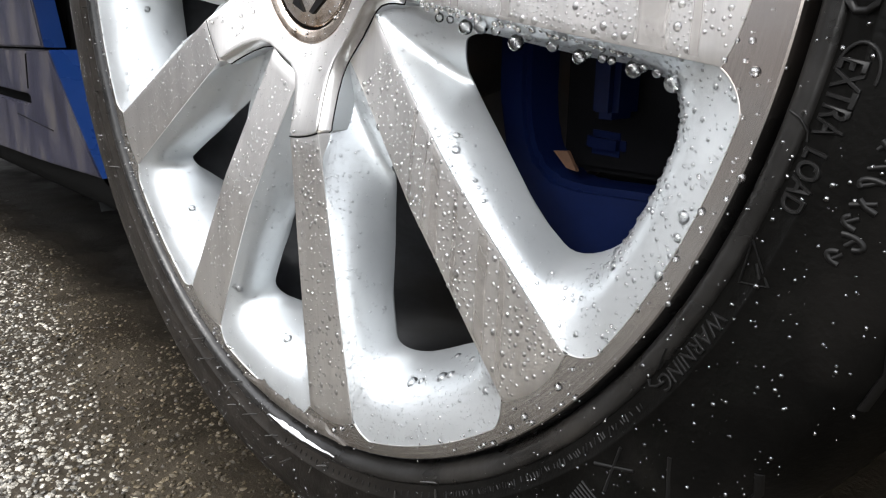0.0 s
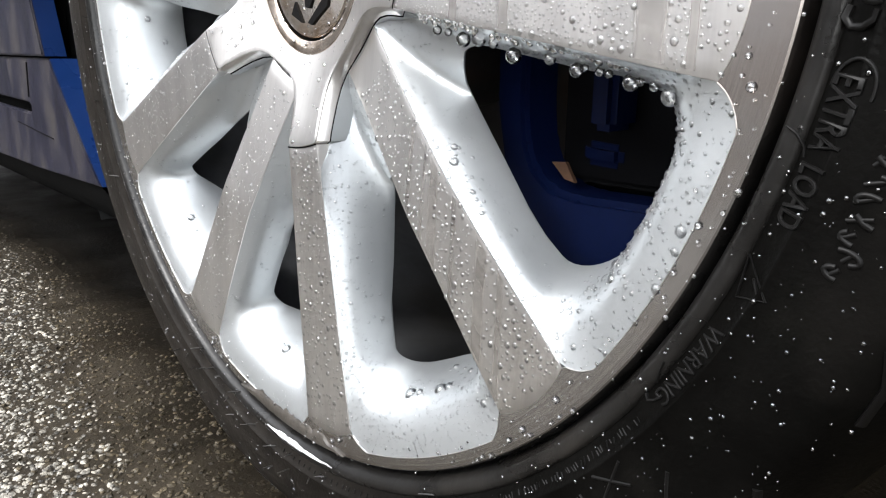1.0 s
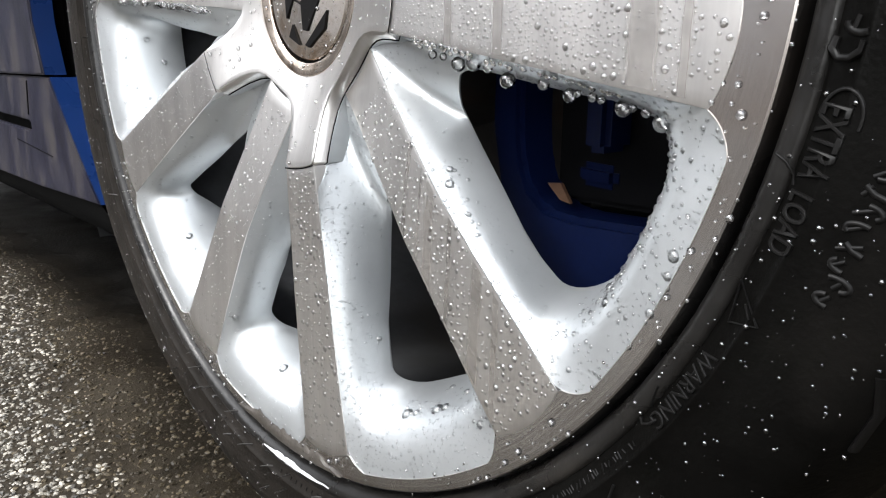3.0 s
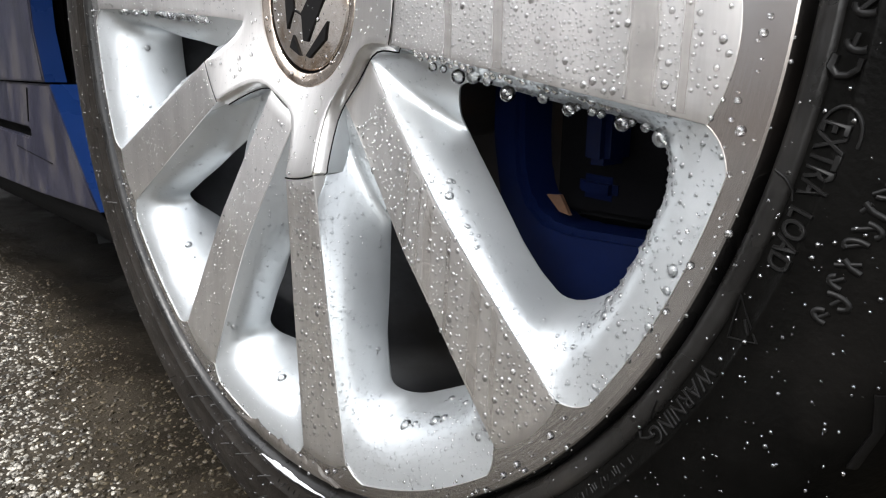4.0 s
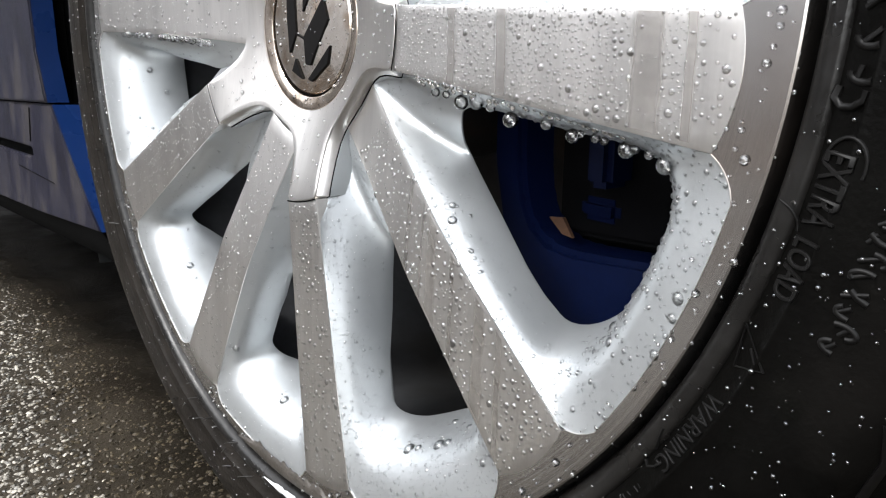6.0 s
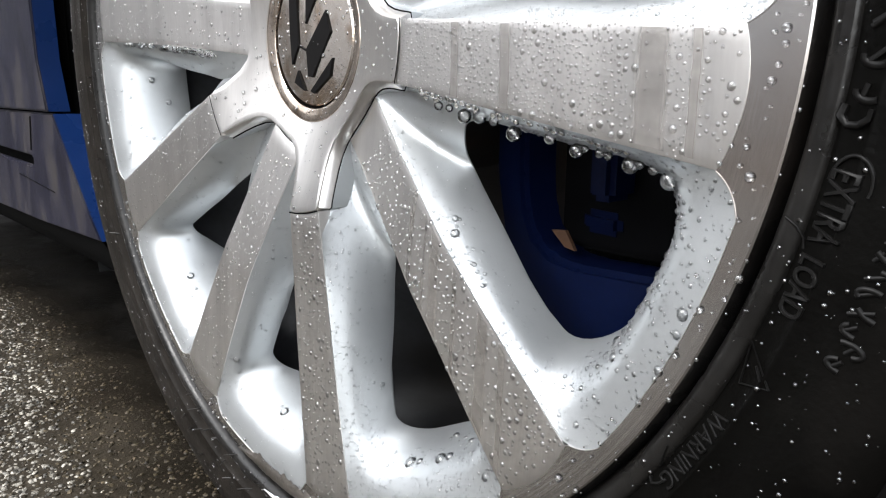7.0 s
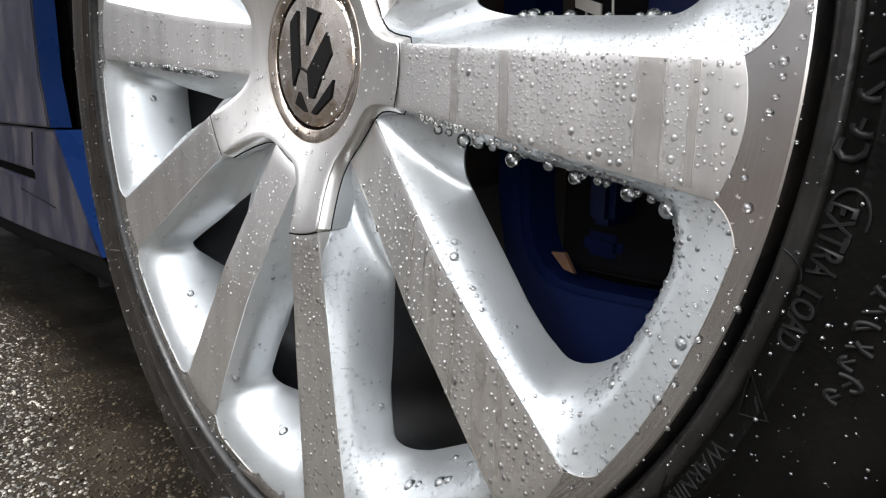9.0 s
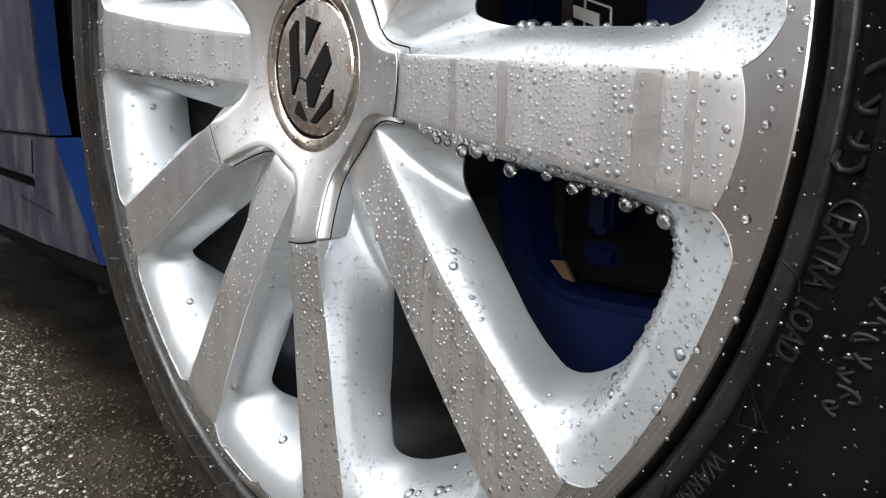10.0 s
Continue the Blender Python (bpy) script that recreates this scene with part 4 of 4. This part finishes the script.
def scuff():
    """Bare bright metal where the rim's edge was scraped."""
    verts, faces = [], []
    n = 26
    for k in range(n + 1):
        a = -96.0 + 15 * k / n
        wide = (0.0062 + 0.0045 * noise.noise(Vector((k * 0.7, 3, 0)))) * min(1, 4 * k / n, 1.6 * (n - k) / n + 0.05)
        mid = 1.027 + 0.0015 * noise.noise(Vector((k * 0.4, 9, 0)))
        for r, up in ((mid - wide, 0.0004), (mid, 0.0012), (mid + wide * 0.9, 0.0004)):
            verts.append(on_tyre(r, a, up))
    for k in range(n):
        for c in range(2):
            faces.append((k * 3 + c, k * 3 + c + 1, k * 3 + 4 + c, k * 3 + 3 + c))
    mesh_object("scuff", verts, faces, M_CHIP, WHEEL, "bright scraped patch on the rim edge")
scuff()

def mud_stain():
    """Dried mud across the lip and the ends of the lowest spoke, with a ragged inner edge."""
    verts, faces = [], []
    n = 60
    for k in range(n + 1):
        a = -104.0 + 25 * k / n
        taper = min(1.0, 5 * k / n, 5 * (n - k) / n)
        reach = taper * (0.034 + 0.011 * noise.noise(Vector((k * 0.33, 5, 0))) + 0.005 * noise.noise(Vector((k * 1.1, 2, 0))))
        for c in range(5):
            r = 0.9975 - reach * c / 4
            verts.append(place(r, a, 0.0007 if c not in (0, 4) else -0.0004))
    for k in range(n):
        for c in range(4):
            faces.append((k * 5 + c, k * 5 + c + 1, k * 5 + 6 + c, k * 5 + 5 + c))
    mesh_object("mud_stain", verts, faces, M_MUD, WHEEL, "brown dried mud on the lip")
mud_stain()

def vent_hair(deg, r, long, lean):
    """A thin rubber whisker left by the tyre mould."""
    p = on_tyre(r, deg, -0.0005)
    q = p + Vector((lean, -long, long * 0.25))
    d = (q - p).normalized()
    side = d.orthogonal().normalized()
    verts, faces = [], []
    for t, thick in ((0, 0.00045), (0.5, 0.00038), (1, 0.00025)):
        c = p + (q - p) * t + Vector((0, 0, -0.0006 * t * t))
        for k in range(5):
            verts.append(c + (Matrix.Rotation(2 * math.pi * k / 5, 3, d) @ side) * thick)
    for g in range(2):
        for k in range(5):
            j = (k + 1) % 5
            faces.append((g * 5 + k, g * 5 + j, (g + 1) * 5 + j, (g + 1) * 5 + k))
    faces += [(4, 3, 2, 1, 0), (10, 11, 12, 13, 14)]
    mesh_object("vent_hair", verts, faces, M_HAIR, WHEEL)
hairs = random.Random(8)
for deg, r in ((-118, 1.10), (-112, 1.05), (-104, 1.09), (-99, 1.06), (-94, 1.12), (-90, 1.055), (-86, 1.08), (-83, 1.06), (-78, 1.11), (-70, 1.06), (-150, 1.06), (-163, 1.07), (-176, 1.05), (-13, 1.035), (-62, 1.10)):
    vent_hair(deg, r, hairs.uniform(0.004, 0.008), hairs.uniform(-0.006, 0.007))
for k in range(16):
    vent_hair(hairs.uniform(-125, -55), hairs.uniform(1.02, 1.13), hairs.uniform(0.003, 0.009), hairs.uniform(-0.007, 0.007))

# ---------- water: beads, hanging drops ----------
class Drops:
    """Collects dome-shaped beads into one mesh."""
    def __init__(self):
        self.v, self.f = [], []
        self.ring, self.rows = 12, 5

    def dome(self, at, normal, rad, high=0.62, down=0.0):
        n = Vector(normal).normalized()
        side = n.cross(Vector((0, 0, 1)))
        side = side.normalized() if side.length > 1e-4 else Vector((1, 0, 0))
        low = n.cross(side).normalized()
        if low.z > 0:
            low = -low
        o = len(self.v)
        at = Vector(at)
        edge = 2 * math.atan(high)  # contact angle of the cap
        ball = rad / math.sin(edge)
        for k in range(self.rows + 1):
            if k == self.rows:
                self.v.append(at + n * (ball * (1 - math.cos(edge))) + low * (down * rad * 0.25))
                break
            t = edge * (1.12 if k == 0 else 1 - (k - 1) / (self.rows - 1) * 0.92 if k > 1 else 1.0)
            rr, h = ball * math.sin(t), ball * (math.cos(t) - math.cos(edge))
            for j in range(self.ring):
                a = 2 * math.pi * j / self.ring
                self.v.append(at + side * (rr * math.cos(a)) + low * (rr * math.sin(a) * (1 + down * (0.5 if math.sin(a) > 0 else 0.1))) + n * h)
        m = self.ring
        for k in range(self.rows - 1):
            for j in range(m):
                i = (j + 1) % m
                self.f.append((o + k * m + j, o + k * m + i, o + (k + 1) * m + i, o + (k + 1) * m + j))
        tip = o + self.rows * m
        for j in range(m):
            self.f.append((o + (self.rows - 1) * m + j, o + (self.rows - 1) * m + (j + 1) % m, tip))
        self.f.append([o + j for j in range(m - 1, -1, -1)])

    def ball(self, at, rad, long=1.15):
        """A hanging drop: a ball drawn out downward, its top sunk into the edge."""
        o = len(self.v)
        m, rows = 14, 8
        for k in range(1, rows):
            t = math.pi * k / rows
            for j in range(m):
                a = 2 * math.pi * j / m
                z = math.cos(t)
                self.v.append(Vector(at) + Vector((rad * math.sin(t) * math.cos(a), rad * math.sin(t) * math.sin(a), rad * z * (long if z < 0 else 1.0))))
        self.v += [Vector(at) + Vector((0, 0, rad)), Vector(at) - Vector((0, 0, rad * long))]
        top, bot = len(self.v) - 2, len(self.v) - 1
        for k in range(rows - 2):
            for j in range(m):
                i = (j + 1) % m
                self.f.append((o + k * m + j, o + (k + 1) * m + j, o + (k + 1) * m + i, o + k * m + i))
        for j in range(m):
            i = (j + 1) % m
            self.f.append((top, o + j, o + i))
            self.f.append((bot, o + (rows - 2) * m + i, o + (rows - 2) * m + j))

    def single(self, label):
        """One large drop as a thing of its own."""
        ob = mesh_object("water_drop", self.v, self.f, M_DROP, None, "", smooth=70)
        return tagged(ob, label, "water drop", group="large water drops on the wheel")

    def build(self, name, label, mat=M_WATER):
        ob = mesh_object(name, self.v, self.f, mat, None, "", smooth=70)
        return tagged(ob, label, "water", kind="stuff")

def bead_radius(rng, small, big, p=3.0):
    return small + (big - small) * rng.random() ** p

rng = random.Random(21)
beads = Drops()
taken = {}
def free(p, rad):
    cx, cy, cz = int(p.x // 0.004), int(p.y // 0.004), int(p.z // 0.004)
    for key in itertools.product((cx - 1, cx, cx + 1), (cy - 1, cy, cy + 1), (cz - 1, cz, cz + 1)):
        for q, s in taken.get(key, ()):
            if (p - q).length_squared < ((rad + s) * 1.18) ** 2:
                return False
    taken.setdefault((cx, cy, cz), []).append((p, rad))
    return True

# dry streaks that run straight down the spokes: (from, to) along x
STREAKS = {0: [(0.1879, 0.1977), (0.1355, 0.1400), (0.1115, 0.1155), (0.2045, 0.2075)], 1: [(0.127, 0.133), (0.098, 0.104), (0.0935, 0.095), (0.139, 0.1425)]}

def spoke_beads(index, count, r0, r1, small, big, power, fade=1.0):
    kind, ang = SPOKES[index]
    for _ in range(count):
        r = r0 + (r1 - r0) * rng.random() ** fade
        h = half_angle(kind, r) * 0.96
        deg = ang + rng.uniform(-h, h)
        p = place(r, deg, face_w(kind, r))
        if any(s0 < p.x < s1 for s0, s1 in STREAKS.get(index, ())) and rng.random() < 0.97:
            continue
        rad = bead_radius(rng, small, big, power)
        if free(p, rad):
            beads.dome(p, (0, -1, 0.02), rad, rng.uniform(0.36, 0.55), down=0.15 if rad > 0.0012 else 0.0)

spoke_beads(0, 50, 0.50, 0.94, 0.0009, 0.0014, 1.6, 0.7)
spoke_beads(0, 480, 0.36, 0.945, 0.00055, 0.0010, 1.8)
spoke_beads(0, 2700, 0.36, 0.90, 0.00034, 0.00056, 1.5, 1.1)
spoke_beads(0, 2000, 0.36, 0.66, 0.00034, 0.00040, 1.5, 1.3)
spoke_beads(1, 1100, 0.30, 0.94, 0.00055, 0.0014, 2.0, 0.9)
spoke_beads(1, 70, 0.5, 0.94, 0.0010, 0.0019, 2.0, 0.6)
spoke_beads(2, 700, 0.36, 0.95, 0.00045, 0.0015, 2.4)
spoke_beads(3, 460, 0.27, 0.95, 0.0004, 0.0013, 2.4)
spoke_beads(4, 400, 0.36, 0.95, 0.0004, 0.0012, 2.4)
spoke_beads(5, 300, 0.27, 0.95, 0.0004, 0.0013, 2.4)
spoke_beads(9, 60, 0.27, 0.60, 0.00035, 0.0012, 2.4)

# hub cover and cap
for _ in range(420):
    deg = rng.uniform(-190, 60)
    r = rng.uniform(0.17, 0.345)
    near = min(abs((deg - a + 180) % 360 - 180) for k, a in SPOKES if k == "A")
    if r > 0.205 and near > half_angle("A", r) * 0.95:
        continue
    p = place(r, deg, face_w("A", r) + 0.0005)
    rad = bead_radius(rng, 0.0003, 0.0014, 2.6)
    if free(p, rad):
        beads.dome(p, (0, -1, 0), rad, 0.65)
for _ in range(300):
    deg, r = rng.uniform(-180, 180), 0.162 * math.sqrt(rng.random())
    w = float(np.interp(r, [0, 0.06, 0.134, 0.146, 0.160], [-0.0192, -0.0194, -0.0200, -0.0192, -0.0184]))
    rad = bead_radius(rng, 0.0003, 0.0013, 2.6)
    p = place(r, deg, w)
    if free(p, rad):
        beads.dome(p, (0, -1, 0), rad, 0.65)

# window walls
coat = Drops()
def wall_beads(i, count, small, big, power, s_lo=0.05, s_hi=0.95, k_lo=0.0, k_hi=1.0):
    rings = pocket_rings(i)
    n = len(rings[0])
    for _ in range(count):
        g = int((s_lo + (s_hi - s_lo) * rng.random()) * (len(rings) - 2))
        k = int((k_lo + (k_hi - k_lo) * rng.random()) * n) % n
        if k > 96 and rng.random() < 0.75:
            continue
        a, b, c = Vector(rings[g][k]), Vector(rings[g + 1][k]), Vector(rings[g][(k + 1) % n])
        nor = (b - a).cross(c - a).normalized()
        if nor.y > 0:
            nor = -nor
        t, u = rng.random(), rng.random()
        p = a + (b - a) * t + (c - a) * u
        rad = bead_radius(rng, small, big, power)
        if free(p, rad):
            coat.dome(p, nor, rad, rng.uniform(0.45, 0.7), down=0.15)
for i, count, big in ((0, 1300, 0.0010), (1, 1900, 0.0010), (2, 700, 0.0011), (3, 500, 0.0012), (4, 420, 0.0012), (9, 4200, 0.0008), (5, 120, 0.0014)):
    wall_beads(i, count, 0.00026 if i == 9 else 0.00036, big, 3.0)

# the lip
for _ in range(420):
    deg = rng.uniform(-190, 20)
    r = rng.uniform(0.955, 1.003)
    p = place(r, deg, 0.0003 if r < 0.998 else -0.001)
    rad = bead_radius(rng, 0.0003, 0.0013, 2.6)
    if free(p, rad):
        beads.dome(p, (0, -1, 0), rad, 0.6, down=0.2)
beads.build("water_beads", "clear round water beads on the spoke faces")
coat.build("wall_beads", "clear water beads on the silver window walls", M_FILM)

# drops that hang from the lower edges of the level spokes
hang = Drops()
kind, ang = SPOKES[0]
# (place along the edge, radius in millimetres, how far the middle lies under the edge in millimetres)
HANGING = ((0.444, 1.8, 5.5), (0.469, 1.5, 5.3), (0.503, 2.7, 6.6), (0.536, 2.7, 5.1), (0.566, 1.8, 5.4), (0.606, 2.8, 7.9), (0.63, 1.6, 4.8), (0.648, 1.2, 4.9), (0.673, 2.1, 6.0), (0.719, 2.4, 7.6), (0.732, 1.3, 6.3), (0.756, 1.6, 6.3), (0.77, 1.4, 6.5), (0.804, 2.7, 7.3), (0.817, 1.4, 6.5), (0.837, 1.6, 6.8), (0.86, 2.8, 8.6), (0.885, 1.7, 4.9), (0.889, 1.2, 12.3))
for r, rad, low in HANGING:
    one = Drops()
    one.ball(place(r, ang - half_angle(kind, r), -0.008) - Vector((0, 0, low / 1000 - 0.0010)), rad / 1000, 1.05)
    one.single("clear water drop hanging from the spoke's lower edge")
for _ in range(80):
    rr = rng.uniform(0.42, 0.92)
    p = place(rr, ang - half_angle(kind, rr), -0.0025)
    hang.dome(p + Vector((0, 0.002, -0.0025)) * rng.random(), (0.1, -0.8, -0.5), rng.uniform(0.0006, 0.0014), 0.7)
kind, ang = SPOKES[5]
for _ in range(120):
    rr = rng.uniform(0.36, 0.93)
    deep = rng.random()
    p = place(rr, ang + half_angle(kind, rr) + 0.2, -0.003 - 0.010 * deep)
    hang.ball(p + Vector((0, 0, -0.0004 - 0.0022 * deep)), rng.uniform(0.0007, 0.0021), 1.1)
# fat drops that sit on the upper edge of the first spoke
kind, ang = SPOKES[0]
_, ledge = window_loops(9)
ledge = [p for p in ledge[70:96]]
for rr, rad in ((0.50, 0.0026), (0.535, 0.0022), (0.57, 0.0032), (0.60, 0.0020), (0.635, 0.0024), (0.70, 0.0014), (0.74, 0.0015), (0.765, 0.0028), (0.78, 0.0018)):
    p = min(ledge, key=lambda q: abs(q[0] - rr))
    one = Drops()
    one.dome(place(*p), (0, -0.55, 0.83), rad, 0.75)
    one.single("clear water drop resting on the spoke's upper wall")
# large drops on the silver walls: window, ring, place round the ring, radius in millimetres
for i, ring, k, rad in ((0, 3, 44, 2.0), (0, 2, 46, 1.5), (0, 1, 50, 1.7), (0, 7, 85, 2.0), (0, 9, 87, 1.6), (0, 12, 57, 1.7), (0, 10, 56, 1.7), (0, 0, 47, 0.8), (0, 0, 54, 1.1), (0, 5, 65, 1.2), (0, 8, 82, 1.1), (0, 7, 80, 1.0), (1, 12, 56, 2.9), (1, 12, 53, 1.8), (1, 12, 46, 2.8), (1, 12, 43, 2.2), (1, 14, 48, 1.8), (1, 13, 38, 1.5), (1, 14, 76, 1.4), (1, 6, 31, 1.8), (2, 8, 73, 2.1), (2, 12, 47, 2.7), (3, 12, 49, 2.4), (4, 13, 58, 2.1), (4, 14, 50, 2.1)):
    rings = pocket_rings(i)
    ring = min(ring, len(rings) - 2)
    p, q, t = Vector(rings[ring][k]), Vector(rings[ring + 1][k]), Vector(rings[ring][(k + 1) % len(rings[0])])
    nor = (q - p).cross(t - p).normalized()
    one = Drops()
    one.dome(p, nor if nor.y < 0 else -nor, rad / 1000, 0.6, down=0.15)
    one.single("clear round water drop on the silver window wall")
# beads along the outer edge of the large window
rings = pocket_rings(0)
for k in range(24, 66):
    for _ in range(3):
        g = rng.randrange(9, 13)
        p, q, t = Vector(rings[g][k]), Vector(rings[g + 1][k]), Vector(rings[g][k + 1])
        nor = (q - p).cross(t - p).normalized()
        hang.dome(p + (q - p) * rng.random() + (t - p) * rng.random(), nor if nor.y < 0 else -nor, bead_radius(rng, 0.0004, 0.0013, 2.0), 0.7)
hang.build("hanging_drops", "large clear water drops hanging from the spoke edges", M_DROP)

# tyre: small bright beads
wet = Drops()
for _ in range(760):
    deg = rng.uniform(-200, 12) if rng.random() < 0.5 else rng.uniform(-55, 6)
    r = rng.uniform(1.022, 1.23)
    rad = bead_radius(rng, 0.0002, 0.0008, 2.2)
    wet.dome(on_tyre(r, deg, 0.0), (0, -1, 0), rad, 0.7, down=0.2)
for _ in range(420):
    deg, r = rng.uniform(-200, -80), rng.uniform(1.01, 1.25)
    wet.dome(on_tyre(r, deg, 0.0), (0, -1, 0), bead_radius(rng, 0.0003, 0.0010, 2.0), 0.8, down=0.2)
wet.build("tyre_beads", "small water beads on the black tyre")
